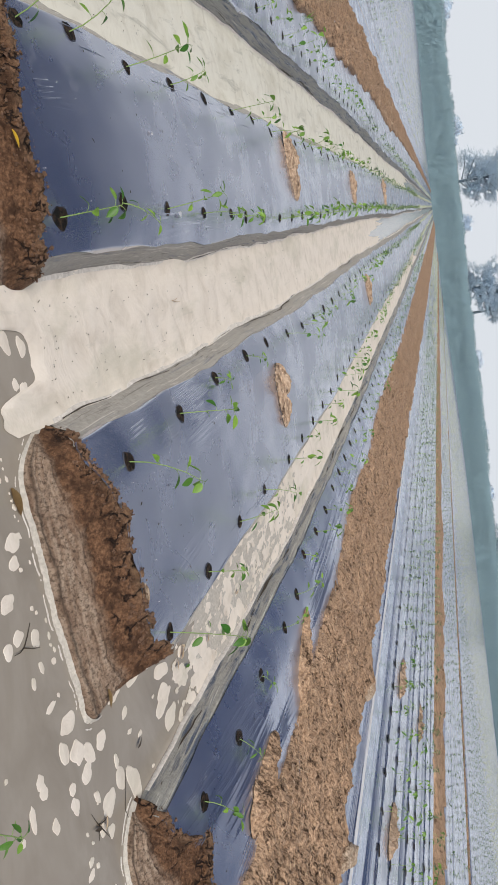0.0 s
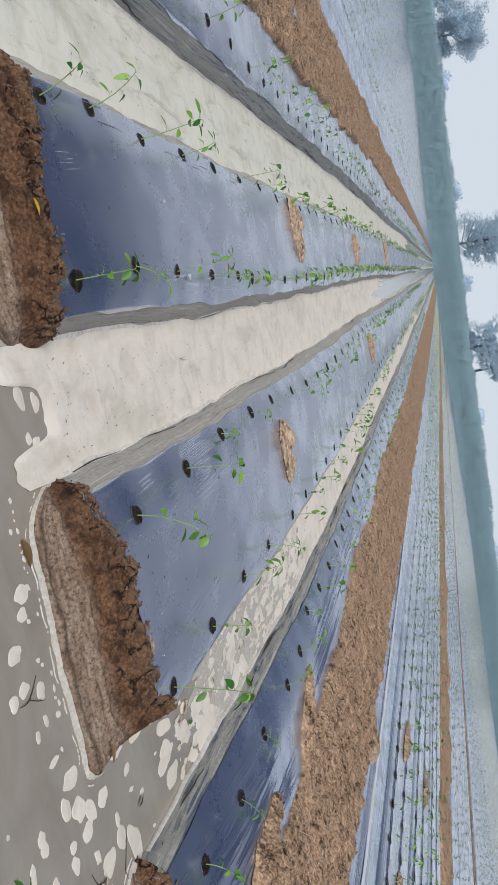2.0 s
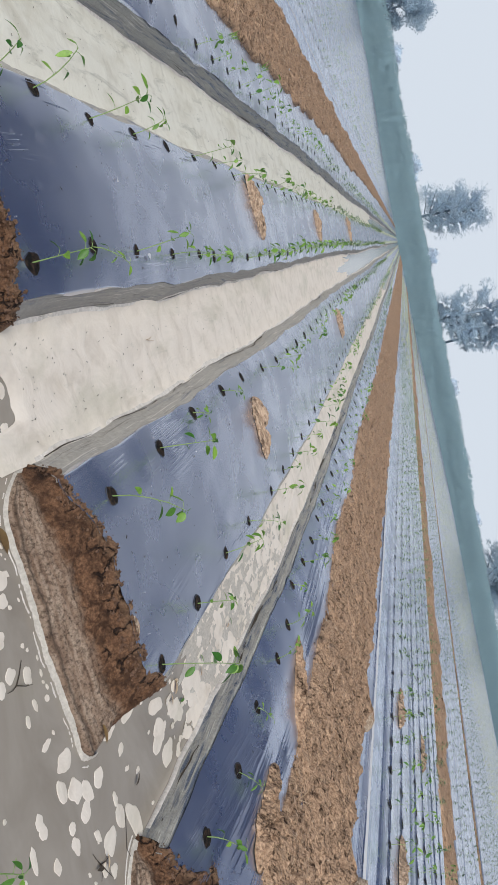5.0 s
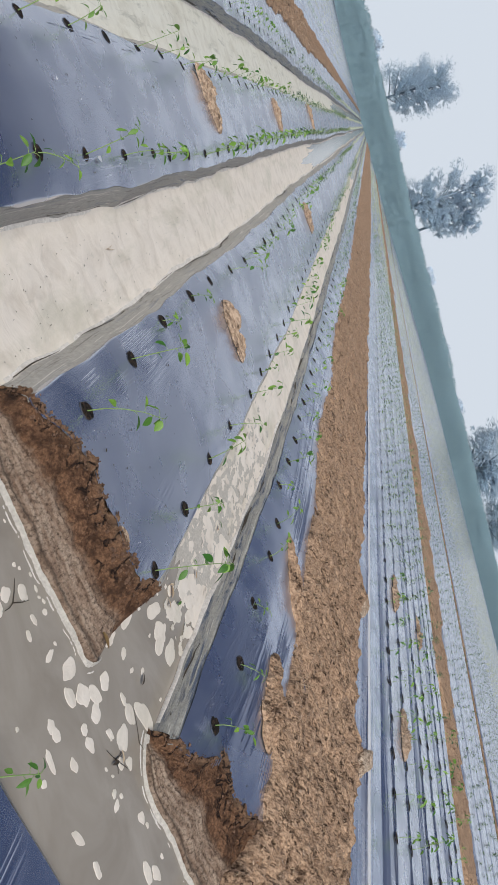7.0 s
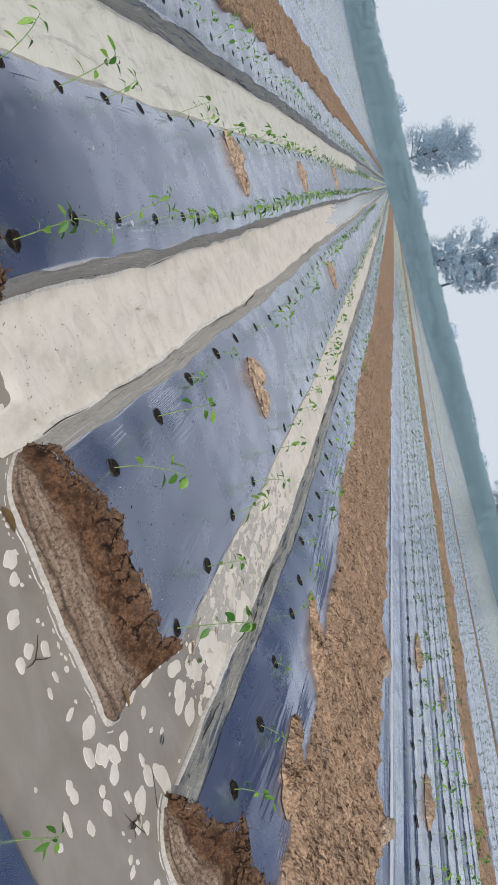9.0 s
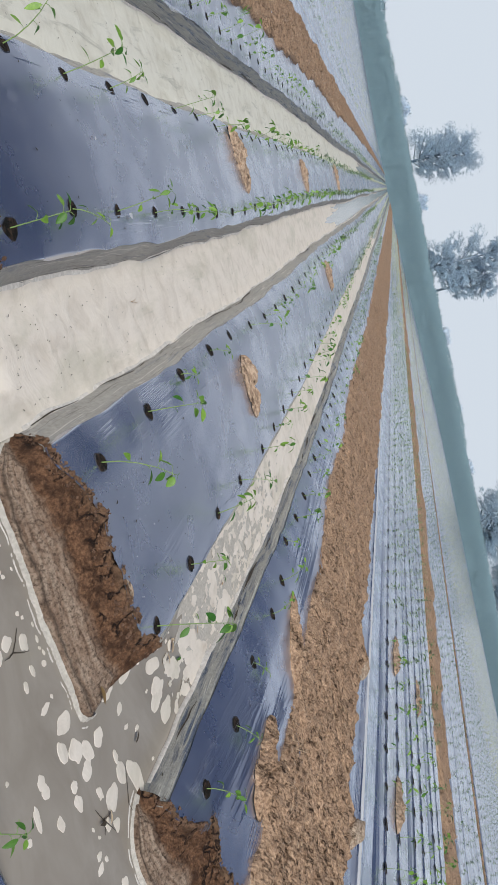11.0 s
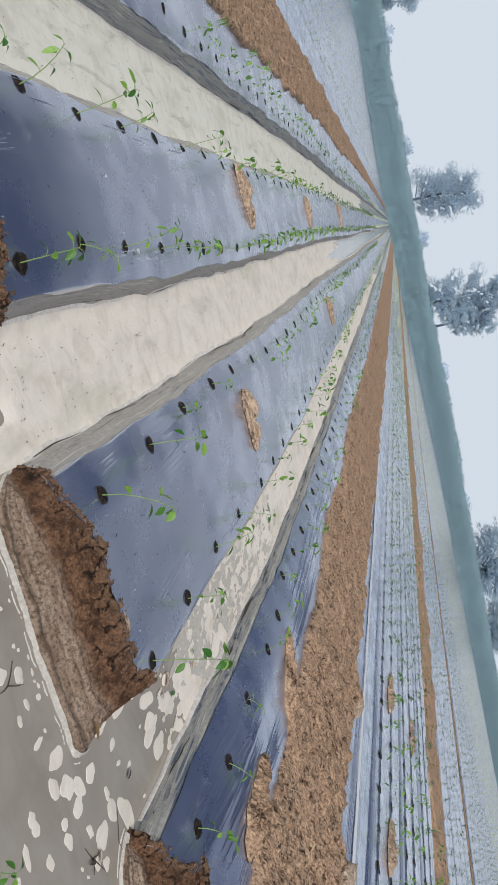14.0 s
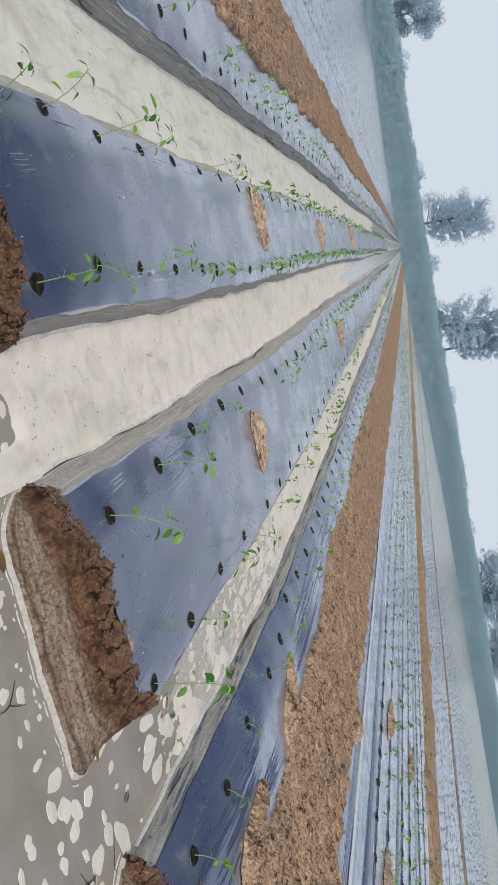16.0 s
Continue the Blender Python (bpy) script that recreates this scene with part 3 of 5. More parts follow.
film_creases(BEDS[3], [(2.13 + 0.05 * (y - 2.1) + 0.22 * rc.random(), y, rc.uniform(0.15, 0.55), rc.uniform(0.12, 0.22), rc.uniform(0.0013, 0.0029)) for y in (2.14 + 1.1 * rc.random() for k in range(120))]
             + [(rc.uniform(2.32, 2.62), 2.42 + 0.8 * rc.random(), rc.uniform(0.15, 0.5), rc.uniform(0.08, 0.2), rc.uniform(0.0020, 0.0042)) for k in range(55)]
             + [(rc.uniform(2.64, 2.78), 3.25 + 0.1 * rc.random(), rc.uniform(0.25, 0.5), rc.uniform(0.1, 0.25), rc.uniform(0.003, 0.005)) for k in range(14)]
             + [(rc.uniform(2.55, 2.76), 4.5 + 0.3 * rc.random(), rc.uniform(0.5, 1.3), rc.uniform(-0.02, 0.06), rc.uniform(0.004, 0.006)) for k in range(18)]
             + [(rc.uniform(2.42, 2.66), rc.uniform(4.6, 9), rc.uniform(0.4, 1.5), rc.uniform(-0.03, 0.05), rc.uniform(0.003, 0.007)) for k in range(34)])

# dry beds beyond the straw strips
DRY = []
for k in range(3):
    DRY.append(dict(l=5.33 + 1.6 * k, r=6.90 + 1.6 * k))
for k in range(80):
    DRY.append(dict(l=12.1 + 1.6 * k + (1.6 if k > 3 else 0), r=13.67 + 1.6 * k + (1.6 if k > 3 else 0)))
for k in range(50):
    DRY.append(dict(l=-6.52 - 1.6 * k, r=-4.95 - 1.6 * k))
for k, bed in enumerate(DRY):
    far = abs(bed["l"]) > 13
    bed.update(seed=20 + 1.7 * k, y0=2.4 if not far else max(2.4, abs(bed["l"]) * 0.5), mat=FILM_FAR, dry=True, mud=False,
               first=0.08 if not far else 0.4, growth=1.03 if not far else 1.05, cross=40 if not far else 24 if abs(bed["l"]) < 30 else 12,
               label="far raised bed under pale silver plastic film" if far else "raised bed under streaked silver plastic film")
    built[bed["seed"]] = build_bed(bed)


def hole_creases(bed, x, phase):
    """Two thin folds of film that bow apart between the planting holes of one row."""
    thing, inv = built[bed["seed"]]
    for side in (-1, 1):
        verts, ys = [], steps(3.0, 26, 0.05, 1.01, 0.2)
        for y in ys:
            c = x + drift(y) + side * (0.008 + 0.034 * abs(math.sin(math.pi * (y - phase) / 0.5))) + 0.006 * nz(y * 3, x)
            w = 0.007 + 0.0006 * y
            for dx, dz in ((-w, 0.0), (0.0, 0.007), (w, 0.0)):
                verts.append(inv @ Vector((c + dx, y, bed_height(bed, c + dx, y) + 0.002 + dz)))
        mesh_object("film_fold", verts, grid_faces(len(ys), 3), bed["mat"], thing)


for bed in DRY[:3]:
    hole_creases(bed, bed["l"] + 0.32, 0.1)
    hole_creases(bed, bed["l"] + 0.95, 0.3)
for bed in DRY[83:87]:
    hole_creases(bed, bed["r"] - 0.34, 0.2)
    hole_creases(bed, bed["r"] - 1.05, 0.4)


def film_apron(name, x0, x1, label, folds):
    """Film that lies loosely in the dry furrow between a straw strip and the next bed, with a long fold."""
    ys = steps(2.2, END, 0.08, 1.03, 4)
    cols = 90
    verts, x_in, side = [], x0 + 0.3 if x0 > 0 else x1 - 0.3, 1 if x0 > 0 else -1
    for y in ys:
        for c in range(cols):
            u = c / (cols - 1)
            x = x0 + (x1 - x0) * u + drift(y) + 0.05 * nz(y * 0.7, x0) * (1 - u)
            rise = min(1, max(0, (x - x_in) * side) / 0.7)
            z = 0.075 + 0.070 * rise + 0.008 * nz(x * 4, y * 0.3, 3) + 0.0015 * nz(x * 14, y * 0.5, 6)
            z += 0.010 * max(0, 1 - abs(nz(x * 9 - 2.2 * y, y * 0.7, 8)) / 0.16) * (1 - rise) * soft_step((nz(y * 0.8, 4) + 0.2) / 0.3)
            for f in folds:
                q = abs(x - f - drift(y) - 0.03 * nz(y * 0.4, f))
                z += 0.014 * max(0, 1 - q / 0.03) if x < f + drift(y) + 0.03 * nz(y * 0.4, f) else 0.014 * max(0, 1 - q / 0.06)
            verts.append((x, y, z))
    film = tagged(mesh_object(name, verts, grid_faces(len(ys), cols), FILM_SMOOTH), label, "plastic film", kind="structure")
    for f in folds:
        # the fold's bright line is painted: a white strip added along its crest
        crest_strip, sy = [], steps(2.2, 60, 0.06, 1.012, 0.6)
        for y in sy:
            c = f + drift(y) + 0.03 * nz(y * 0.4, f)
            w = 0.007 * (1 + 1.2 * nz(y * 1.9, f) + 0.5 * nz(y * 7, f)) * (1 + y * 0.07)
            crest_strip += [(c - w, y, 0.150 + 0.003 * nz(y * 6, f)), (c, y, 0.172 + 0.003 * nz(y * 6, f)), (c + w, y, 0.150)]
        mesh_object("film_seam", crest_strip, grid_faces(len(sy), 3), SCRAP, film, "white strip painted as the bright line of the fold")


film_apron("furrow_film", 3.9, 5.4, "loose silver film lying in the furrow beside straw soil", (4.86,))
film_apron("furrow_film", -5.05, -3.6, "loose silver film lying in the furrow beside straw soil", (-4.6,))


CLOD_POINTS = [(-1, -1, -0.5), (1, -1, -0.5), (1, 1, -0.5), (-1, 1, -0.5), (-0.6, -0.7, 0.6), (0.7, -0.5, 0.7), (0.6, 0.7, 0.5), (-0.7, 0.6, 0.6)]
CLOD_QUADS = [(4, 5, 6, 7), (0, 1, 5, 4), (1, 2, 6, 5), (2, 3, 7, 6), (3, 0, 4, 7)]


# ---- mud ends of the beds ----
def build_mud_end(bed, yo, label, corners=(0.2, 0.1), n_u=340, n_v=130, inset=-0.02):
    """The bare earth end of a bed: layered foot at the water, sloping up to a cracked brown edge on the torn film."""
    l, r = bed["l"] + inset, bed["r"] + 0.02
    mid, half = (l + r) / 2, (r - l) / 2
    sd = bed["seed"]
    thing = empty("mud_bank", (mid, 2.0, 0), label, "mud bank", "earth ends of the beds")

    def outline(x):
        y = yo + 0.020 * nz(x * 4, sd) + 0.006 * nz(x * 19, 2)
        for d, c in ((x - l, corners[0]), (r - x, corners[1])):
            t = min(1, max(0, 1 - d / c))
            y += (c * 1.5) * (1 - math.sqrt(1 - 0.99 * t * t))
        return y

    def point(u, v):
        s = 2 * u - 1
        ax = abs(s)
        x = mid + half * (math.copysign(1 - (1 - min(1, ax)) ** 1.4, s))
        side = min(x - l, r - x)
        out = outline(x)
        inside = min(max(x, l + 0.06), r - 0.06)
        start = bed_start(bed, inside)
        inn = max(start + 0.035, out + 0.02)
        y = out + (inn - out) * v
        film = bed_height(bed, inside, start + 0.02)
        z = -0.03 * max(0, 1 - v / 0.04) + 0.022 * min(1, v / 0.05) + (film - 0.012) * v ** 1.15 + 0.016 * math.sin(math.pi * min(1, v)) + 0.010 * soft_step((v - 0.72) / 0.16)
        z += 0.0040 * math.sin(v * 58 + 3 * nz(x * 2.5, 2) + 1.5 * nz(x * 9, 4)) * max(0, 1 - v / 0.42) * (0.6 + 0.8 * nz(x * 3, v * 6, sd))
        z += 0.007 * math.exp(-((v - 0.34 - 0.05 * nz(x * 3.5, sd)) / 0.025) ** 2)
        z -= 0.030 * max(0, (v - 0.92) / 0.08) ** 1.5
        up = soft_step((v - 0.3) / 0.3)
        rough = 0.012 * fbm(x * 6, y * 9, sd) + (0.003 + 0.006 * up) * fbm(x * 30, y * 30, 2, 3) + (0.002 + 0.004 * up) * fbm(x * 90, y * 90, 5, 2)
        rough += 0.016 * fbm(x * 17, y * 22, 9, 3) * max(0, (v - 0.66) / 0.34)
        # open drying cracks along and across the film's edge
        for gap, w in ((abs(nz(x * 11 + 0.9 * nz(y * 12, x * 5, 3), y * 6, sd + 2)), 0.035), (abs(v - 0.80 - 0.10 * nz(x * 5, sd + 6) - 0.03 * nz(x * 22, sd)), 0.016)):
            rough -= 0.026 * max(0, 1 - gap / w) * soft_step((v - 0.55) / 0.15) * soft_step((nz(x * 2.6, y * 2, sd + 9) + 0.12) / 0.15)
        cap = -0.01 + (0.9 + 3.0 * max(0, v - 0.4)) * max(0, side)
        return (x - mid, y - 2.0, min(z, cap) + rough * min(1, v / 0.08) * min(1, max(0, side / 0.06)))

    verts = [point(u / (n_u - 1), v / (n_v - 1)) for v in range(n_v) for u in range(n_u)]
    ob = mesh_object("earth", verts, grid_faces(n_v, n_u), BANK, thing)
    layer = ob.data.uv_layers.new(name="across")
    layer.data.foreach_set("uv", [w for loop in ob.data.loops for w in (verts[loop.vertex_index][0], (loop.vertex_index // n_u) / (n_v - 1))])
    # crumbs of earth along the film's torn edge, and a rim of pale foam along the water
    cv, cf = [], []
    for k in range(1100):
        u = rng.uniform(0.06, 0.94)
        p = Vector(point(u, 1.0 - 0.30 * rng.random() ** 1.3)) + Vector((0, 0.035 * rng.random() ** 4, 0))
        s = 0.0010 + 0.0065 * rng.random() ** 3
        m = Matrix.Translation(p) @ pose(0, 0, s * 0.3, rng.uniform(-40, 40), rng.uniform(-40, 40), rng.uniform(0, 360))
        cf += [tuple(len(cv) + i for i in q) for q in CLOD_QUADS]
        cv += [m @ Vector((q[0] * s * rng.uniform(0.8, 1.5), q[1] * s, q[2] * s)) for q in CLOD_POINTS]
    mesh_object("crumb_scatter", cv, cf, MUD, thing, "loose crumbs of earth", False)["kind"] = "stuff"
    for off, wide, mat, words in ((0.0, 0.008, SCUM_DULL, "rim of pale dried foam at the water"), (0.030, 0.006, SCUM, "thin line of drifting foam")):
        fv, ff, last = [], [], False
        for k in range(int(0.02 * n_u), int(0.985 * n_u)):
            p = Vector(point(k / (n_u - 1), 0.0))
            q = Vector(point(min(n_u - 1, k + 2) / (n_u - 1), 0.0)) - Vector(point(max(0, k - 2) / (n_u - 1), 0.0))
            w = wide * (1 + 0.9 * nz(k * 0.06, sd + off * 90) + 0.5 * nz(k * 0.3, 3)) - (0.004 if off else 0)
            side = Vector((q.y, -q.x, 0)).normalized()
            p = p + side * off * (0.8 + 0.5 * nz(k * 0.04, sd))
            on = w > 0.0012
            w = max(0.001, w)
            i = len(fv)
            fv += [(p.x - side.x * w, p.y - side.y * w, 0.014 if not off else 0.002), (p.x, p.y, 0.009 if not off else 0.003), (p.x + side.x * w, p.y + side.y * w, 0.001)]
            if on and last:
                ff += [(i - 3, i - 2, i + 1, i), (i - 2, i - 1, i + 2, i + 1)]
            last = on
        mesh_object("foam_line", fv, ff, mat, thing, words)
    return thing


build_mud_end(BEDS[1], 1.90, "brown cracked earth end of a bed, wet foot in water", (0.2, 0.16))
build_mud_end(BEDS[2], 1.88, "brown cracked earth end of a bed with foam line at water", inset=0.0)
build_mud_end(BEDS[3], 1.88, "brown earth end of a bed merging into straw soil", (0.17, 0.1))
build_mud_end(BEDS[0], 2.0, "brown earth end of a bed beside the foamy furrow", (0.2, 0.2), 160, 60)


# ---- near bank ----
def build_near_bank():
    thing = empty("near_bank", (1, 1, 0), "near bed edge under dark blue plastic film along channel", "raised bed")
    xs = [-28 + 1.0 * i for i in range(24)] + [-4 + 0.05 * i for i in range(190)] + [6 + 1.0 * i for i in range(23)]
    prof = [(1.32, -0.03), (1.29, 0.0), (1.265, 0.03), (1.24, 0.05), (1.18, 0.053), (1.1, 0.055), (0.9, 0.058), (0.6, 0.06), (0.2, 0.06), (-1.5, 0.06)]
    film, lip = [], []
    for y, z in prof[3:]:
        film += [(x - 1, y - 1 + 0.02 * nz(x * 1.2, 3), z + 0.004 * nz(x * 3, y * 3)) for x in xs]
    for y, z in prof[:4]:
        lip += [(x - 1, y - 1 + 0.02 * nz(x * 1.2, 3), z + 0.004 * nz(x * 9, y * 30)) for x in xs]
    mesh_object("film", film, grid_faces(len(prof) - 3, len(xs)), FILM_CREASED, thing)
    mesh_object("muddy_skirt", lip, grid_faces(4, len(xs)), SKIRT, thing, "pale mud-coated film edge")


build_near_bank()


# ---- straw soil strips ----
def straw_strip(x0, x1, y0, seed, label, reach=0.0, fine=0.015, tongues=(), bumps=(), rise=1.0, ragged=0.0):
    """A long spread of chopped straw and dry soil: uneven height, ragged edges, clods and stalks."""
    mid = (x0 + x1) / 2
    thing = empty("straw_soil_strip", (mid, y0, 0), label, "straw mulch", kind="stuff")
    ys = steps(y0, END, fine, 1.009 if fine < 0.1 else 1.013, 3)
    cols = 120 if fine < 0.1 else 36

    def edges(y):
        k = 1 - math.exp(-max(0, y - 6) / 40)
        a = x0 + drift(y) + 0.05 * nz(y * 0.55, seed) + 0.03 * nz(y * 1.9, seed + 2) + 0.025 * nz(y * 7, seed) + 0.015 * nz(y * 19, seed)
        for ty, depth, wide in tongues:
            a -= depth * math.exp(-((y - ty) / wide) ** 2)
        b = x1 + reach * k + drift(y) + 0.08 * nz(y * 0.5, seed + 8) + 0.06 * nz(y * 1.7, seed + 4) + 0.035 * nz(y * 6, seed + 5) + 0.02 * nz(y * 17, seed)
        a -= ragged * (nz(y * 0.6, seed + 11) + 0.6 * nz(y * 1.9, seed + 12))
        b += ragged * (nz(y * 0.5, seed + 13) + 0.6 * nz(y * 1.7, seed + 14))
        for ty, depth, wide in bumps:
            b += depth * math.exp(-((y - ty) / wide) ** 2)
        return a, b

    def height(x, y, u):
        e = min(u, 1 - u)
        z = 0.165 + 0.06 * (1 - (1 - min(1, e / (0.16 if u < 0.5 else 0.05))) ** 2)
        z += 0.04 * fbm(x * 2.2, y * 1.3, seed) + 0.03 * fbm(x * 6, y * 5, seed + 3, 3)
        lump = 0.022 * fbm(x * 13, y * 9, seed + 1, 3) + 0.017 * fbm(x * 34, y * 26, seed + 7, 2) - 0.085 * max(0, nz(x * 19, y * 12, seed + 4) - 0.2) - 0.06 * max(0, nz(x * 37, y * 27, seed + 5) - 0.2) + 0.03
        z += (lump - 0.03) * min(1, e / 0.02)
        return 0.17 + (z - 0.17) * rise - 0.12 * max(0, 1 - e / 0.03)

    verts = []
    for y in ys:
        a, b = edges(y)
        for c in range(cols):
            u = c / (cols - 1)
            x = a + (b - a) * u
            verts.append((x - mid, y - y0, height(x, y, u)))
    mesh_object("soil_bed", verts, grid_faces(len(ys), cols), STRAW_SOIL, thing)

    # clods and chopped stalks
    cv, cf, sv, sf = [], [], [], []
    for k in range(9000 if fine < 0.1 else 2500):
        y = y0 + (28 - y0) * rng.random() ** 2.1
        a, b = edges(y)
        u = rng.random()
        x = a + (b - a) * u
        s = rng.uniform(0.0016, 0.0042) * (1 + y / 12) * (1.9 if rng.random() < 0.08 else 1)
        m = pose(x - mid, y - y0, height(x, y, u) + s * 0.2, rng.uniform(-35, 35), rng.uniform(-35, 35), rng.gauss(5, 30))
        st = (s * rng.uniform(0.9, 2.6), s * rng.uniform(0.7, 1.1), s * rng.uniform(0.6, 1.0))
        cf += [tuple(len(cv) + i for i in q) for q in CLOD_QUADS]
        cv += [m @ Vector((p[0] * st[0] * rng.uniform(0.8, 1.2), p[1] * st[1], p[2] * st[2])) for p in CLOD_POINTS]
    for k in range(900 if fine < 0.1 else 1500):
        y = y0 + (26 - y0) * rng.random() ** 2.0
        a, b = edges(y)
        u = rng.uniform(0.0, 1.0)
        x = a + (b - a) * u
        ln, w = rng.uniform(0.008, 0.03) * (1 + y / 16), rng.uniform(0.001, 0.0024) * (1 + y / 14)
        m = pose(x - mid, y - y0, height(x, y, u) + 0.008, rng.uniform(-14, 14), rng.uniform(-14, 14), rng.gauss(80, 45))
        i = len(sv)
        sv += [m @ Vector(p) for p in ((-ln, -w, 0), (0, -w, 0.25 * ln * rng.random()), (ln, -w, 0), (ln, w, 0), (0, w, 0.3 * ln * rng.random()), (-ln, w, 0))]
        sf += [(i, i + 1, i + 4, i + 5), (i + 1, i + 2, i + 3, i + 4)]
    mesh_object("soil_clod_scatter", cv, cf, CRUMB, thing, "dry crumbled clods", False)
    mesh_object("straw_scatter", sv, sf, STRAW, thing, "chopped dry straw stalks", False)


straw_strip(2.83, 4.30, 1.95, 5.1, "tan chopped straw and dry soil spread between beds", 1.3,
            tongues=((2.0, 0.08, 0.45), (2.85, 0.12, 0.28), (4.15, 0.06, 0.15), (7.4, 0.15, 1.2), (11.5, 0.14, 2.5)),
            bumps=((4.1, 0.12, 0.3), (4.40, 0.20, 0.10), (6.39, 0.26, 0.10), (5.0, -0.08, 0.3), (6.9, -0.10, 0.4), (2.6, -0.10, 0.5)))
straw_strip(-3.95, -2.2, 2.1, 8.3, "tan chopped straw and dry soil spread between beds", -1.1, ragged=0.16)
straw_strip(10.25, 11.9, 6.0, 12.9, "far strip of tan straw and dry soil", 0.1, 0.1, rise=0.8, ragged=0.9)
straw_strip(18.95, 19.17, 12.0, 15.9, "narrow far strip of tan straw and dry soil", 0.2, 0.3, rise=0.25, ragged=0.4)


# ---- foam ----
def foam_sheet(name, left, right, front, y_end, label, cols=44, first=0.016, mat=FOAM):
    vs = steps(0, 1, first / 8, 1.014, 0.02)
    verts = []
    for v in vs:
        for c in range(cols):
            u = c / (cols - 1)
            x0 = left(2.2) + (right(2.2) - left(2.2)) * u
            y = front(x0) + (y_end + 6.0 * nz(u * 2.6, 3) + 2.5 * nz(u * 9, 1) - front(x0)) * v
            x = left(y) + (right(y) - left(y)) * u
            lip = min(1, v * 300) * 0.008
            e = min(u, 1 - u)
            verts.append((x, y, 0.003 + lip + 0.006 * fbm(x * 7, y * 5, 1.5) + 0.006 * max(0, 1 - e / 0.06)))
    tagged(mesh_object(name, verts, grid_faces(len(vs), cols), mat), label, "foam", kind="stuff")


foam_sheet("foam_sheet", lambda y: bed_edges(BEDS[1], y)[1] - 0.02, lambda y: bed_edges(BEDS[2], y)[0] + 0.02,
           lambda x: 1.89 + 0.125 * (math.tanh((x - 0.135) / 0.02) - math.tanh((x - 0.345) / 0.016)) + 9.0 * max(0, x - 0.42) ** 2 + 0.02 * nz(x * 9, 5) + 0.012 * nz(x * 31, 2), 17.5, "thick cream foam floating on furrow water", cols=110)
foam_sheet("foam_sheet", lambda y: bed_edges(BEDS[0], y)[1] - 0.02, lambda y: bed_edges(BEDS[1], y)[0] + 0.045,
           lambda x: 1.7 + 0.1 * nz(x * 6, 2), 38, "stained yellowish cream foam floating on furrow water", mat=FOAM_OLD)
foam_sheet("foam_sheet", lambda y: bed_edges(BEDS[2], y)[1] - 0.02, lambda y: bed_edges(BEDS[3], y)[0] + 0.02,
           lambda x: 6.0 + 0.7 * nz(x * 7, 8) + 0.3 * nz(x * 25, 1), 40, "broken cream foam floating on furrow water")


def foam_lace():
    """Foam that breaks up into long lumps with water showing between them."""
    ys, cols = steps(2.6, 6.8, 0.009, 1.006, 0.03), 60
    verts, faces = [], []
    for y in ys:
        a, b = bed_edges(BEDS[2], y)[1] - 0.02, bed_edges(BEDS[3], y)[0] + 0.02
        for c in range(cols):
            x = a + (b - a) * c / (cols - 1)
            verts.append((x, y, 0.003 + 0.004 * fbm(x * 16, y * 8, 2.5)))
    for q in grid_faces(len(ys), cols):
        x, y, z = verts[q[0]]
        full = 0.24 - 0.70 * soft_step((y - 2.8) / 3.2)
        if 0.75 * nz(x * 20, y * 10, 4) + 0.4 * nz(x * 44, y * 22, 7) > full:
            faces.append(q)
    tagged(mesh_object("foam_lace", verts, faces, FOAM), "cream foam broken into long lumps on furrow water", "foam", kind="stuff")


foam_lace()


def foam_skin():
    """A thin dull skin of foam on the water under the broken lumps."""
    ys, cols = steps(2.9, 6.9, 0.02, 1.01, 0.08), 30
    verts, faces = [], []
    for y in ys:
        a, b = bed_edges(BEDS[2], y)[1] - 0.02, bed_edges(BEDS[3], y)[0] + 0.02
        verts += [(a + (b - a) * c / (cols - 1), y + 0.25 * nz(c * 0.4, 3), 0.0015) for c in range(cols)]
    tagged(mesh_object("foam_skin", verts, grid_faces(len(ys), cols), SCUM_DULL), "thin dull foam skin on furrow water", "foam", kind="stuff")


foam_skin()


def scum_line(bed, side, y_end, label):
    """A thin pale line of dried foam where the water meets the film."""
    verts, ys = [], steps(2.15, y_end, 0.03, 1.012, 0.4)
    for y in ys:
        x = bed_edges(bed, y)[side] + (0.008 if side == 0 else -0.008)
        out = -1 if side == 0 else 1
        w = max(0.002, 0.005 + 0.010 * nz(y * 3.1, bed["seed"] + side) + 0.003 * nz(y * 7, side)) * (1 + y * 0.13)
        verts += [(x - out * 0.012, y, 0.020), (x + out * 0.3 * w, y, 0.017), (x + out * w, y, 0.012 if bed is not BEDS[3] else 0.001)]
    tagged(mesh_object("scum_line", verts, grid_faces(len(ys), 3), SCUM), label, "foam", "scum lines on the banks")


scum_line(BEDS[3], 0, 70, "pale scum line where water meets the creased film")
scum_line(BEDS[2], 0, 70, "pale scum line along the foamy furrow bank")
scum_line(BEDS[1], 1, 70, "pale scum line along the foamy furrow bank")
scum_line(BEDS[0], 1, 70, "pale scum line along the far foamy furrow bank")


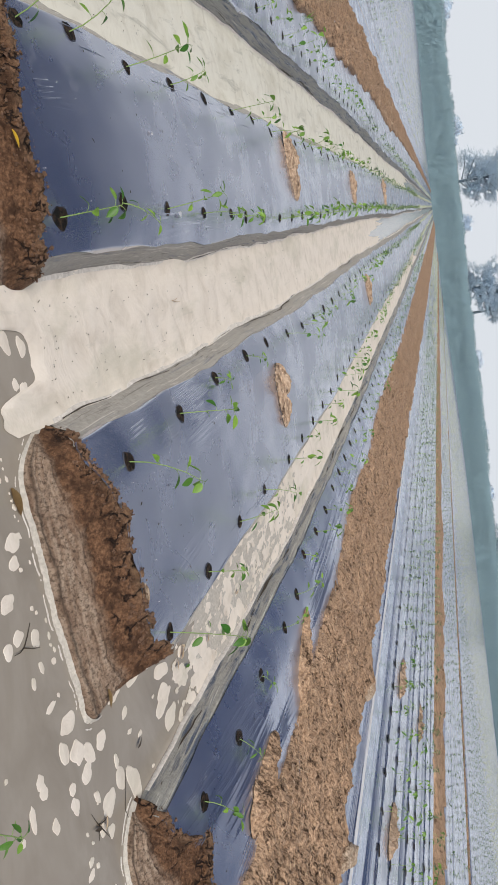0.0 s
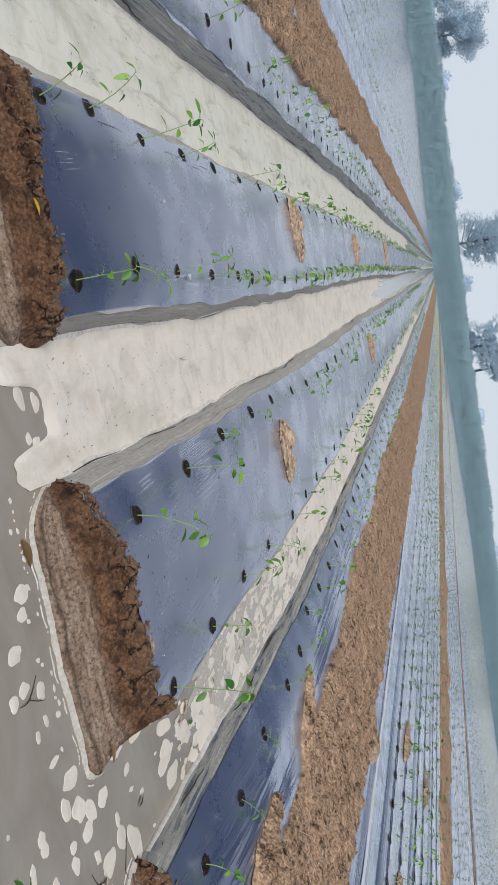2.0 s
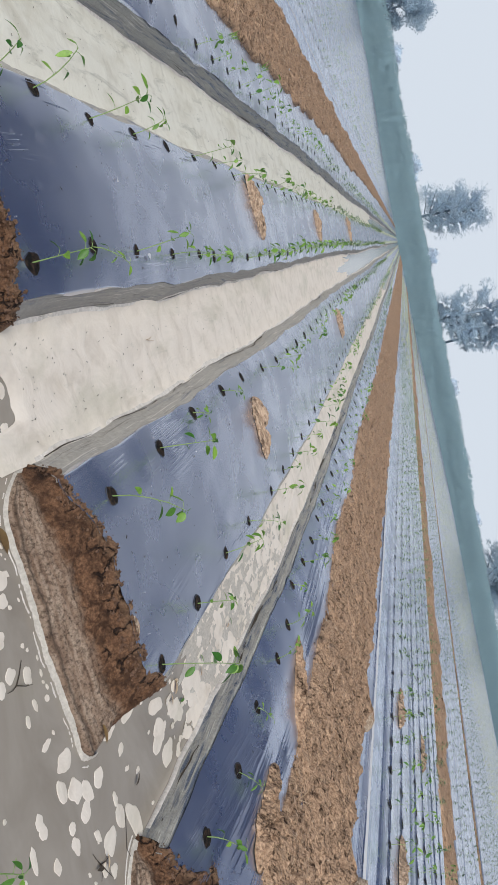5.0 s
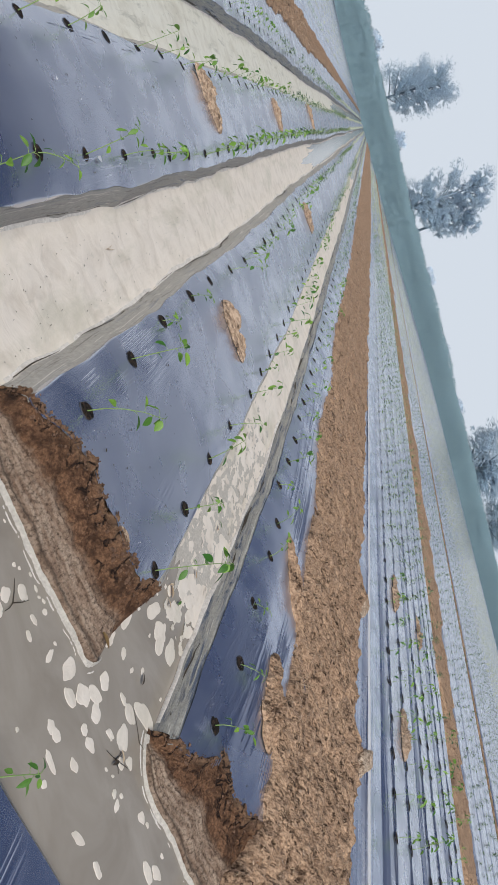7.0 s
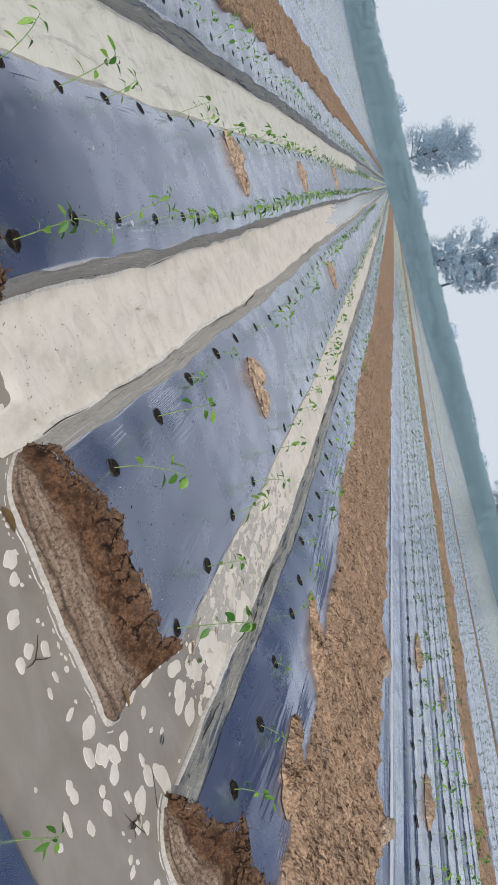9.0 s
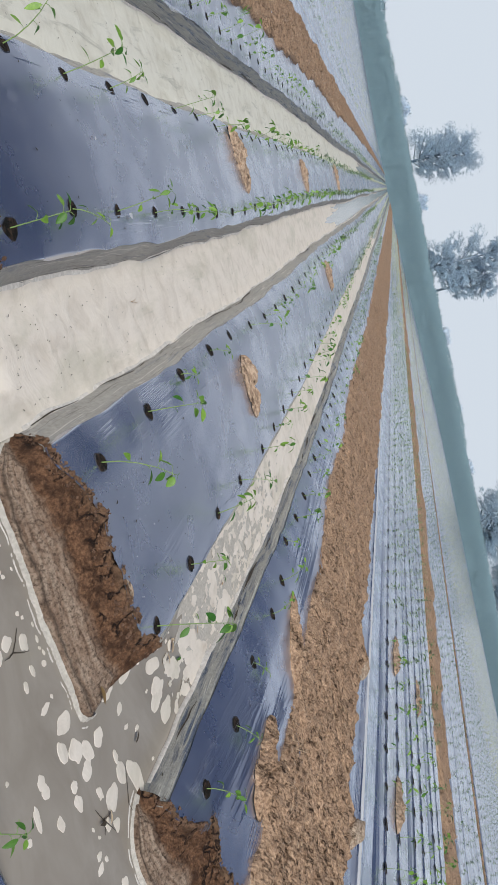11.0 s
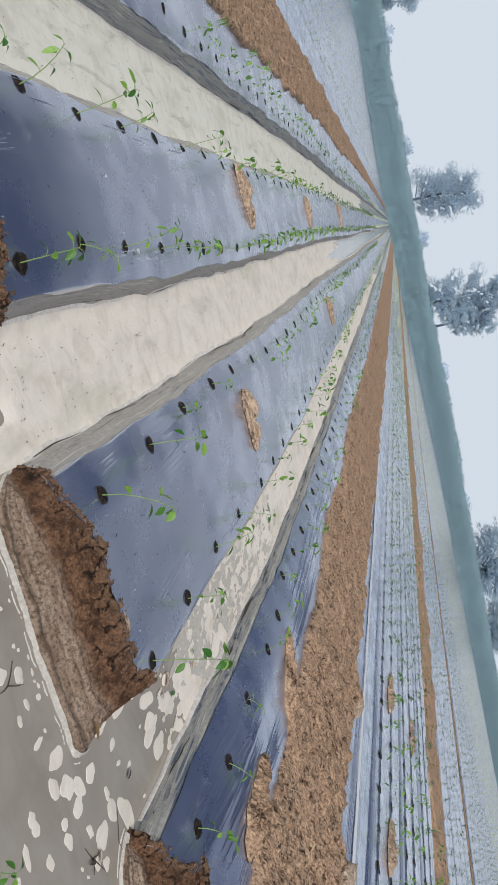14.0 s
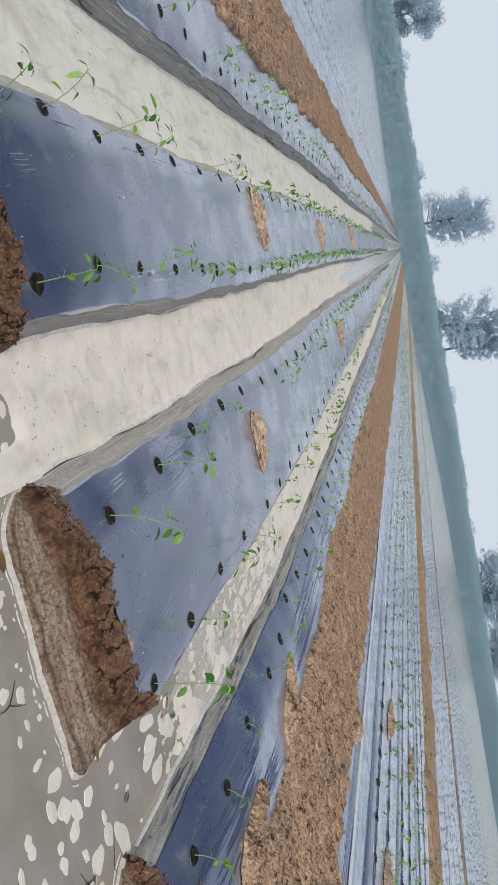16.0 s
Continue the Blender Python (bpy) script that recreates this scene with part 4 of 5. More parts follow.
def wet_line(bed, side, y_end):
    """A broken dark strip that paints the shaded gap between foam and film foot."""
    verts, faces, ys = [], [], steps(2.2, y_end, 0.02, 1.01, 0.2)
    out = -1 if side == 0 else 1
    s = bed["seed"] + 3 * side
    for k, y in enumerate(ys):
        x = bed_edges(bed, y)[side] - out * (0.010 + 0.02 * (nz(y * 0.8, s + 4) + 0.3))
        w = max(0.0, 0.0006 + 0.0032 * nz(y * 2.3, s) + 0.0015 * nz(y * 11, s)) * (1 + y * 0.03)
        z0, z1 = bed_height(bed, x - out * w, y), bed_height(bed, x + out * w, y)
        verts += [(x - out * w, y, z0 + 0.013), (x + out * w, y, max(z1, 0.012) + 0.013)]
        if k and w > 0.0005:
            faces.append((2 * k - 2, 2 * k - 1, 2 * k + 1, 2 * k))
    tagged(mesh_object("wet_line", verts, faces, TWIG), "broken dark strip for the shaded gap along the muddy film edge", "debris", kind="stuff")


wet_line(BEDS[3], 0, 22)
wet_line(BEDS[2], 0, 22)
wet_line(BEDS[1], 1, 22)
wet_line(BEDS[0], 1, 22)


def foam_patches(name, spots, label):
    verts, faces = [], []
    for x, y, r, stretch, ang, sd in spots:
        k = 26
        c, s = math.cos(ang), math.sin(ang)
        i = len(verts)
        top = 0.0012 + 0.0012 * rng.random()
        verts.append((x, y, top + 0.001))
        for ring, z in ((0.93, top), (1.0, 0.0006)):
            for j in range(k):
                a = 2 * math.pi * j / k
                q = r * ring * (1 + 0.38 * nz(math.cos(a) * 1.1 + sd, math.sin(a) * 1.1, sd) + 0.07 * nz(math.cos(a) * 3 + sd, math.sin(a) * 3, sd))
                px, py = q * math.cos(a) * stretch, q * math.sin(a)
                verts.append((x + px * c - py * s, y + px * s + py * c, z))
        for j in range(k):
            n = (j + 1) % k
            faces.append((i, i + 1 + j, i + 1 + n))
            faces.append((i + 1 + j, i + 1 + k + j, i + 1 + k + n, i + 1 + n))
    tagged(mesh_object(name, verts, faces, FOAM, smooth=False), label, "foam", kind="stuff")


spots = []
for k in range(80):     # the furrow beside the creased bed, thicker further along it
    y = 2.1 + 1.6 * rng.random() ** 0.7
    a, b = bed_edges(BEDS[2], y)[1] - 0.02, bed_edges(BEDS[3], y)[0]
    spots.append((rng.uniform(a, b), y, (0.008 + 0.046 * rng.random() ** 1.4) * (0.75 + 0.3 * (y - 2)), rng.uniform(1.1, 2.3), rng.gauss(1.3, 0.35), rng.random() * 90))
FOAM_SPOTS = [(1.43, 1.79, 0.037, 0.045), (1.5, 1.73, 0.042, 0.029), (1.55, 1.8, 0.047, 0.038), (1.6, 1.86, 0.049, 0.027), (1.62, 1.95, 0.031, 0.036), (1.65, 1.82, 0.034, 0.037),
              (1.48, 1.58, 0.025, 0.021), (1.52, 1.58, 0.03, 0.021), (1.55, 1.5, 0.041, 0.015), (1.57, 1.43, 0.016, 0.013), (1.66, 1.59, 0.03, 0.017), (1.63, 1.72, 0.023, 0.021),
              (1.69, 1.71, 0.032, 0.021), (1.85, 1.9, 0.04, 0.048), (1.89, 1.82, 0.024, 0.022), (1.94, 1.87, 0.029, 0.022), (1.77, 1.84, 0.029, 0.015), (1.83, 2.01, 0.047, 0.028),
              (1.76, 2.01, 0.026, 0.017), (1.93, 2.1, 0.087, 0.042), (1.92, 1.71, 0.014, 0.016), (1.96, 1.69, 0.016, 0.022), (2.13, 1.79, 0.027, 0.021)]
FOAM_BITS = [(1.83, 1.45, 0.044, 0.015), (1.98, 1.46, 0.036, 0.016), (2.28, 1.68, 0.045, 0.026), (2.34, 1.72, 0.037, 0.024), (0.76, 1.78, 0.03, 0.041), (0.82, 1.75, 0.022, 0.026),
             (0.91, 1.67, 0.029, 0.035), (1.03, 1.67, 0.025, 0.028), (1.08, 1.75, 0.03, 0.022), (1.04, 1.61, 0.024, 0.024), (1.18, 1.74, 0.022, 0.011), (1.2, 1.68, 0.017, 0.013),
             (1.32, 1.73, 0.013, 0.03), (1.36, 1.44, 0.008, 0.008), (1.01, 1.79, 0.007, 0.007), (1.2, 1.81, 0.012, 0.012), (0.2, 2.1, 0.034, 0.024), (0.17, 2.01, 0.038, 0.027),
             (0.31, 2.01, 0.021, 0.016), (0.33, 2.05, 0.019, 0.026)]
for x, y, rx, ry in FOAM_SPOTS + FOAM_BITS:
    spots.append((x, y, ry * 1.05, rx / ry, rng.gauss(0.12, 0.15), rng.random() * 90))
for cx, cy, n, spread in ((0.6, 1.84, 12, 0.06), (0.1, 1.80, 10, 0.11), (1.0, 1.82, 8, 0.20), (2.6, 1.65, 6, 0.15), (1.7, 1.75, 9, 0.3)):
    for k in range(n):
        spots.append((cx + rng.gauss(0, spread), min(1.83 if cx > 0.45 else 1.97, cy + rng.gauss(0, spread * 0.3)), rng.uniform(0.003, 0.010), rng.uniform(1.0, 2.0), rng.gauss(0.3, 0.3), rng.random() * 90))
foam_patches("foam_patches", spots, "scattered cream foam patches drifting on silty water")

# ---- seedlings ----
def leaf_mesh(length, width, fold, droop):
    verts, faces = [], []
    n = 6
    for i in range(n + 1):
        t = i / n
        w = width * math.sin(math.pi * min(1, t * 0.93 + 0.05)) ** 0.8 * (1 - 0.25 * t)
        if i == n:
            w = 0.0006
        y, z = length * t, -droop * length * t * t
        verts += [(-w, y, z + fold * w), (0, y, z), (w, y, z + fold * w)]
    for i in range(n):
        a = i * 3
        faces += [(a, a + 1, a + 4, a + 3), (a + 1, a + 2, a + 5, a + 4)]
    return verts, faces


def tube(points, r0, r1, sides=5):
    verts, faces = [], []
    for i, p in enumerate(points):
        p = Vector(p)
        d = (Vector(points[min(i + 1, len(points) - 1)]) - Vector(points[max(i - 1, 0)])).normalized()
        a = d.orthogonal().normalized()
        b = d.cross(a)
        r = r0 + (r1 - r0) * i / (len(points) - 1)
        verts += [p + (a * math.cos(2 * math.pi * k / sides) + b * math.sin(2 * math.pi * k / sides)) * r for k in range(sides)]
    for i in range(len(points) - 1):
        for k in range(sides):
            n = (k + 1) % sides
            faces.append((i * sides + k, i * sides + n, (i + 1) * sides + n, (i + 1) * sides + k))
    return verts, faces


def seedling_plan(r, height, tip=None):
    """Stem line and leaves (base, length, width, yaw, pitch) of one chilli seedling."""
    lean, way = r.uniform(0.05, 0.35), r.uniform(0, 2 * math.pi)
    pts = [(lean * height * t * t * math.cos(way), lean * height * t * t * math.sin(way), height * t) for t in (0, 0.25, 0.5, 0.75, 1)]
    if tip:
        bow = r.uniform(1.1, 1.7)
        pts = [(tip[0] * t ** bow, 0.03 * t, tip[1] * (1 - (1 - t) ** 1.15)) for t in (0, 0.25, 0.5, 0.75, 1)]
        height = min(0.24, max(0.15, math.hypot(*tip)))
    leaves = []
    yaw = r.uniform(0, 360)
    for k in range(r.randint(6, 9)):
        t = (0.4, 0.6, 0.75, 0.86, 0.93, 0.97, 1.0, 1.0, 1.0)[k]
        i = min(3, int(t * 4))
        f = t * 4 - i
        p = Vector(pts[i]).lerp(Vector(pts[i + 1]), f)
        leaves.append((p, r.uniform(0.036, 0.064) * height / 0.22, r.uniform(0.0115, 0.0175) * height / 0.22, yaw, r.uniform(-60, 18)))
        yaw += 137 + r.uniform(-25, 25)
    return pts, leaves


SEEDLING_LABEL = "young green chilli seedling in a hole in the film"


def build_seedling(seed, height, tip=None):
    r = random.Random(seed)
    pts, leaves = seedling_plan(r, height, tip)
    thing = empty("chilli_seedling", (0, 0, -50), SEEDLING_LABEL, "seedling", "chilli seedlings in rows")
    v, f = tube(pts, 0.0026, 0.0014)
    for p, ln, w, yaw, pitch in leaves:
        a = p
        b = p + Vector((-math.sin(radians(yaw)), math.cos(radians(yaw)), 0.25)) * ln * 0.45
        pv, pf = tube([a, (a + b) / 2 + Vector((0, 0, 0.003)), b], 0.0013, 0.0009, 4)
        f += [tuple(i + len(v) for i in q) for q in pf]
        v += pv
    mesh_object("stem", v, f, STEM, thing)
    for p, ln, w, yaw, pitch in leaves:
        lv, lf = leaf_mesh(ln, w, r.uniform(0.15, 0.5), r.uniform(0.0, 0.28))
        ob = mesh_object("leaf", lv, lf, LEAF, thing)
        at = p + Vector((-math.sin(radians(yaw)), math.cos(radians(yaw)), 0.25)) * ln * 0.45
        ob.matrix_basis = pose(*at, 0, 0, yaw) @ pose(0, 0, 0, pitch, r.uniform(-30, 30), 0)
    return thing


MODELS = [build_seedling(40 + k, h) for k, h in enumerate((0.26, 0.21, 0.25, 0.18, 0.23, 0.15))]
far_v, far_f, far_sv, far_sf = [], [], [], []
mist_v, mist_f = [], []


def mist_seedling(x, y, z, r, size):
    """A seedling so far off that only a small tuft of leaves shows."""
    for k in range(3):
        m = pose(x, y, z + 0.03 + 0.02 * k, r.uniform(-15, 40), r.uniform(-25, 25), r.uniform(-50, 50))
        ln, w = r.uniform(0.10, 0.18) * size, r.uniform(0.05, 0.08) * size
        i = len(mist_v)
        mist_v.extend([m @ Vector(p) for p in ((0, -0.3 * ln, 0), (w, ln * 0.4, 0), (0, ln, 0), (-w, ln * 0.4, 0))])
        mist_f.append((i, i + 1, i + 2, i + 3))


def far_seedling(x, y, z, r, size):
    h = 0.19 * size if x < 12 else 0.09 * size
    i = len(far_sv)
    lx, ly = r.uniform(-0.05, 0.05), r.uniform(-0.05, 0.05)
    w = 0.002 + y * 0.00008
    far_sv.extend([(x - w, y, z), (x + w, y, z), (x + lx + w, y + ly, z + h), (x + lx - w, y + ly, z + h)])
    far_sf.append((i, i + 1, i + 2, i + 3))
    for k in range(6):
        m = pose(x + lx * (k / 6), y + ly * (k / 6), z + h * (0.45 + 0.1 * k), r.uniform(-30, 35), r.uniform(-20, 20), r.uniform(0, 360))
        ln, w = r.uniform(0.06, 0.10) * size, r.uniform(0.016, 0.026) * size
        i = len(far_v)
        far_v.extend([m @ Vector(p) for p in ((0, 0.01, 0), (w, ln * 0.5, 0.006), (0, ln, -0.01), (-w, ln * 0.5, 0.006))])
        far_f.append((i, i + 1, i + 2, i + 3))


# ---- planting holes ----
def hole_meshes(seed):
    r = random.Random(seed)
    k = 16
    rad = [1 + 0.3 * nz(math.cos(6.283 * j / k) * 1.4, math.sin(6.283 * j / k) * 1.4, seed) + 0.15 * nz(math.cos(6.283 * j / k) * 4, math.sin(6.283 * j / k) * 4, seed) for j in range(k)]
    cx, cy = 0.036, 0.040
    rim, cup = [], []
    wild = [0.6 + 0.9 * r.random() ** 2 for j in range(k)]
    for s, z in ((1.10, -0.001), (1.04, 0.0016), (0.95, 0.0008)):
        rim += [(cx * (1 + (s - 1) * w) * q * math.cos(6.283 * j / k), cy * (1 + (s - 1) * w) * q * math.sin(6.283 * j / k), z * w if z > 0 else z) for j, (q, w) in enumerate(zip(rad, wild))]
    rf = [(a * k + j, a * k + (j + 1) % k, (a + 1) * k + (j + 1) % k, (a + 1) * k + j) for a in (0, 1) for j in range(k)]
    cup = [(cx * q * math.cos(6.283 * j / k), cy * q * math.sin(6.283 * j / k), 0.001) for j, q in enumerate(rad)]
    me = []
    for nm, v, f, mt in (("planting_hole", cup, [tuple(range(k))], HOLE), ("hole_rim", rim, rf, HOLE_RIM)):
        d = bpy.data.meshes.new(nm)
        d.from_pydata(v, [], f)
        d.materials.append(mt)
        me.append(d)
    return me


HOLES = [hole_meshes(3 + 2.7 * k) for k in range(5)]
hole_v, hole_f = [], []
counts = [0, 0]


def plant_row(bed, x, y0, spacing, y_near, y_far, r, miss=0.08, first=()):
    """One row of holes and seedlings. first: the nearest ones, as place across, place along, and the seedling's lean and height."""
    thing, inv = built[bed["seed"]]
    y, count = y0, -1
    while y < y_far:
        count += 1
        px = x + drift(y) + r.uniform(-0.02, 0.02)
        a, b = bed_edges(bed, y)
        px = min(max(px, a + 0.13), b - 0.13)
        if count < len(first):
            px, y = first[count][:2]
        z = bed_height(bed, px, y) + (0.005 if not bed.get("dry") else 0.014)
        if y < y_near:
            cup, rim = r.choice(HOLES)
            h = new("planting_hole", cup)
            h.parent = thing
            turn = r.uniform(-15, 15)
            sc = r.uniform(0.8, 1.08) * (1 if not bed.get("dry") else 1.35)
            sx = (bed_height(bed, px + 0.03, y) - bed_height(bed, px - 0.03, y)) / 0.06
            sy = (bed_height(bed, px, y + 0.03) - bed_height(bed, px, y - 0.03)) / 0.06
            h.matrix_basis = inv @ pose(px, y, z, math.degrees(math.atan(sy)), -math.degrees(math.atan(sx)), 0) @ pose(0, 0, 0, 0, 0, turn) @ Matrix.Scale(sc, 4)
            e = new("hole_rim", rim)
            e.parent = h
            counts[0] += 1
        elif y < 60:
            i = len(hole_v)
            q = 0.036 + 0.0001 * y
            hole_v.extend([(px + q * math.cos(t * 1.0472), y + q * 1.4 * math.sin(t * 1.0472), z) for t in range(6)])
            hole_f.append(tuple(range(i, i + 6)))
        if count < len(first):
            lean, high = first[count][2:]
            if high > 0.02:
                made = build_seedling(300 + int(1000 * y) + int(100 * px), high, (lean, high))
                made.location = (px, y, z - 0.004)
        elif r.random() > miss:
            if y < y_near:
                copy_thing(r.choice(MODELS), pose(px + r.uniform(-0.008, 0.008), y + r.uniform(-0.01, 0.01), z - 0.004, 0, 0, r.uniform(0, 360)) @ Matrix.Scale(r.uniform(0.9, 1.22), 4))
                counts[1] += 1
            else:
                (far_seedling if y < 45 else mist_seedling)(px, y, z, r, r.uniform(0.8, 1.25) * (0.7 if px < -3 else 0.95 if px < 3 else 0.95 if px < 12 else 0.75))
        if count + 1 < len(first):
            continue
        y += spacing * (r.uniform(0.93, 1.07) if y < 15 else r.uniform(0.75, 1.25)) * (1 if y < 45 else 1.6)


rr = random.Random(5)
plant_row(BEDS[1], -0.16, 2.24, 0.545, 14, 150, rr, first=((-0.185, 2.290, 0.0, 0.22), (-0.229, 2.778, 0.10, 0.13), (-0.203, 3.27, -0.02, 0.27), (-0.18, 3.829, 0.04, 0.2), (-0.169, 4.385, 0.06, 0.2), (-0.151, 4.757, 0.0, 0.12)))
plant_row(BEDS[1], -0.81, 2.09, 0.56, 14, 150, rr, first=((-0.805, 2.32, -0.08, 0.17), (-0.831, 2.678, -0.09, 0.21), (-0.789, 3.159, -0.03, 0.28), (-0.80, 3.738, -0.03, 0.18), (-0.804, 4.305, 0.0, 0.0), (-0.816, 4.934, 0.0, 0.28), (-0.817, 5.49, 0.02, 0.2)))
plant_row(BEDS[2], 0.73, 2.31, 0.63, 14, 150, rr, first=((0.692, 2.309, 0.11, 0.255), (0.676, 2.939, 0.02, 0.26), (0.649, 3.561, 0.03, 0.08), (0.657, 4.221, 0.04, 0.12), (0.669, 4.775, 0.0, 0.0), (0.717, 5.437, 0.07, 0.27)))
plant_row(BEDS[2], 1.50, 2.30, 0.54, 14, 150, rr, first=((1.397, 2.304, 0.05, 0.3), (1.406, 2.839, 0.02, 0.17), (1.41, 3.431, -0.04, 0.21), (1.445, 4.004, 0.05, 0.19), (1.50, 4.748, 0.02, 0.24)))
plant_row(BEDS[3], 2.33, 2.39, 0.50, 14, 150, rr, first=((2.243, 2.353, 0.11, 0.15), (2.298, 2.827, 0.12, 0.09), (2.302, 3.357, 0.10, 0.07), (2.354, 3.949, -0.08, 0.16), (2.362, 4.398, -0.08, 0.19), (2.295, 4.896, 0.05, 0.1)))
plant_row(BEDS[0], -1.75, 2.6, 0.53, 14, 150, rr)
for k, bed in enumerate(DRY):
    near = 9 if k < 3 else 0
    spacing = 0.50
    ends = 140
    for x in ((bed["l"] + 0.32, bed["l"] + 0.95) if bed["l"] > 0 else (bed["r"] - 0.34,)):
        y = max(bed["y0"] + 0.5, bed["l"] * 0.45 if bed["l"] > 0 else -bed["l"] * 1.4)
        if y < ends:
            plant_row(bed, x, y + rr.random() * 0.4, spacing, near, ends, rr, 0.08 if bed["l"] > 0 else 0.4)
copy_thing(MODELS[5], pose(1.345, 1.24, 0.04, 0, 0, 70))["label"] = "young green chilli seedling at the channel bank"
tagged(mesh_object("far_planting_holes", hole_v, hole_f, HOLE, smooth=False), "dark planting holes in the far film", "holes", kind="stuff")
far_thing = empty("far_seedlings", (0, 0, 0), "rows of small green seedlings far down the beds", "seedlings", kind="stuff")
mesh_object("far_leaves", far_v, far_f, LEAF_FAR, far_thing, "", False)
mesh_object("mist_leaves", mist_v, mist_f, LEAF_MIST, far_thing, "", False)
mesh_object("far_stems", far_sv, far_sf, STEM, far_thing, "", False)
for m in MODELS:
    for o in (*m.children_recursive, m):
        bpy.data.objects.remove(o)


# ---- soil heaps on the film ----
def soil_heap(cx, cy, length, width, turn, z, seed, mat=MOUND):
    rows, cols = 110, 60
    verts = []
    for i in range(rows):
        for j in range(cols):
            u, v = 2 * i / (rows - 1) - 1, 2 * j / (cols - 1) - 1
            q = max(0, 1 - abs(u) ** 3.2) ** 0.6 * (0.75 + 0.25 * (u < 0))
            x = u * length / 2
            y = v * width / 2 * q * (1 + 0.35 * nz(u * 3, seed + v) + 0.22 * nz(u * 11, v * 1.5, seed))
            h = 0.05 * (1 - v * v) * q + (0.09 * min(0.4, abs(nz(x * 9, y * 22, seed))) - 0.012 + 0.022 * fbm(x * 14, y * 60, seed, 4)) * (1 - v ** 4) * q
            verts.append((x, y, max(h, 0) + 0.002))
    ob = mesh_object("soil_mound", verts, grid_faces(rows, cols), mat)
    ob.matrix_basis = pose(cx, cy, z, 0, 0, turn)
    tagged(ob, "long heap of dry tan soil holding the film down", "soil mound", "soil mounds on the film")


def heap_on(bed, x, y, length, width, turn, seed, mat=MOUND):
    soil_heap(x, y, length, width, turn, bed_height(bed, x, y) + 0.004, seed, mat)


heap_on(BEDS[2], 1.06, 4.84, 0.46, 0.21, -4, 1.0)
heap_on(BEDS[1], -0.55, 6.65, 0.60, 0.26, 14, 2.0)
heap_on(BEDS[1], -0.48, 11.6, 0.5, 0.26, 5, 3.0)
heap_on(BEDS[2], 1.05, 11.8, 0.5, 0.3, 5, 4.0)
heap_on(BEDS[3], 2.69, 3.00, 0.66, 0.24, 98, 11.0, STRAW_SOIL)
heap_on(BEDS[3], 2.70, 4.22, 0.68, 0.20, 121, 12.0, STRAW_SOIL)
heap_on(BEDS[1], -0.5, 18.5, 0.7, 0.2, 3, 5.0)

# ---- distance ----
FAR = 1.5


def thicket_belt():
    v, f = [], []
    r = random.Random(77)
    for k in range(90000):
        x = r.uniform(-75, 210)
        y = 120 + r.random() ** 1.5 * 5
        top = 4.7 - 0.006 * max(0, x) + 0.4 * nz(x * 0.12, 3) + 0.25 * nz(x * 0.6, 9)
        ln, w = r.uniform(0.16, 0.36), r.uniform(0.03, 0.06)
        z = ln + (top - ln) * r.random() ** 0.8
        m = Matrix.Translation((0, 0, 0.6 * far_rise(x * FAR, 180))) @ Matrix.Scale(FAR, 4) @ pose(x, y - 0.3 * r.random(), z - 0.35, r.uniform(-30, 30), r.gauss(0, 28), 0)
        i = len(v)
        v += [m @ Vector(p) for p in ((-w * 0.5, 0, -ln), (w * 0.5, 0, -ln), (w, 0.05, 0.1 * ln), (-w, 0.05, 0.1 * ln), (0.1 * ln, -0.1, ln))]
        f += [(i, i + 1, i + 2, i + 3), (i + 3, i + 2, i + 4)]
    thing = empty("thicket_belt", (0, 0, 0), "thicket belt beyond the field, blue-green with painted haze", "hedge", kind="stuff")
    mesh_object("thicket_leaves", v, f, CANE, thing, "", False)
    xs = [-75 + 1.0 * k for k in range(286)]
    core = []
    for y, z in ((121, -0.1), (121.3, 2.7), (122.2, 4.0), (126, 4.3), (130, -0.1)):
        core += [(x * FAR, (y + 0.5 * nz(x * 0.4, z)) * FAR, (z + (0.35 * nz(x * 0.5, y) if z > 0 else 0)) * FAR) for x in xs]
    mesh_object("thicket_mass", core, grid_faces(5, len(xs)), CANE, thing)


thicket_belt()


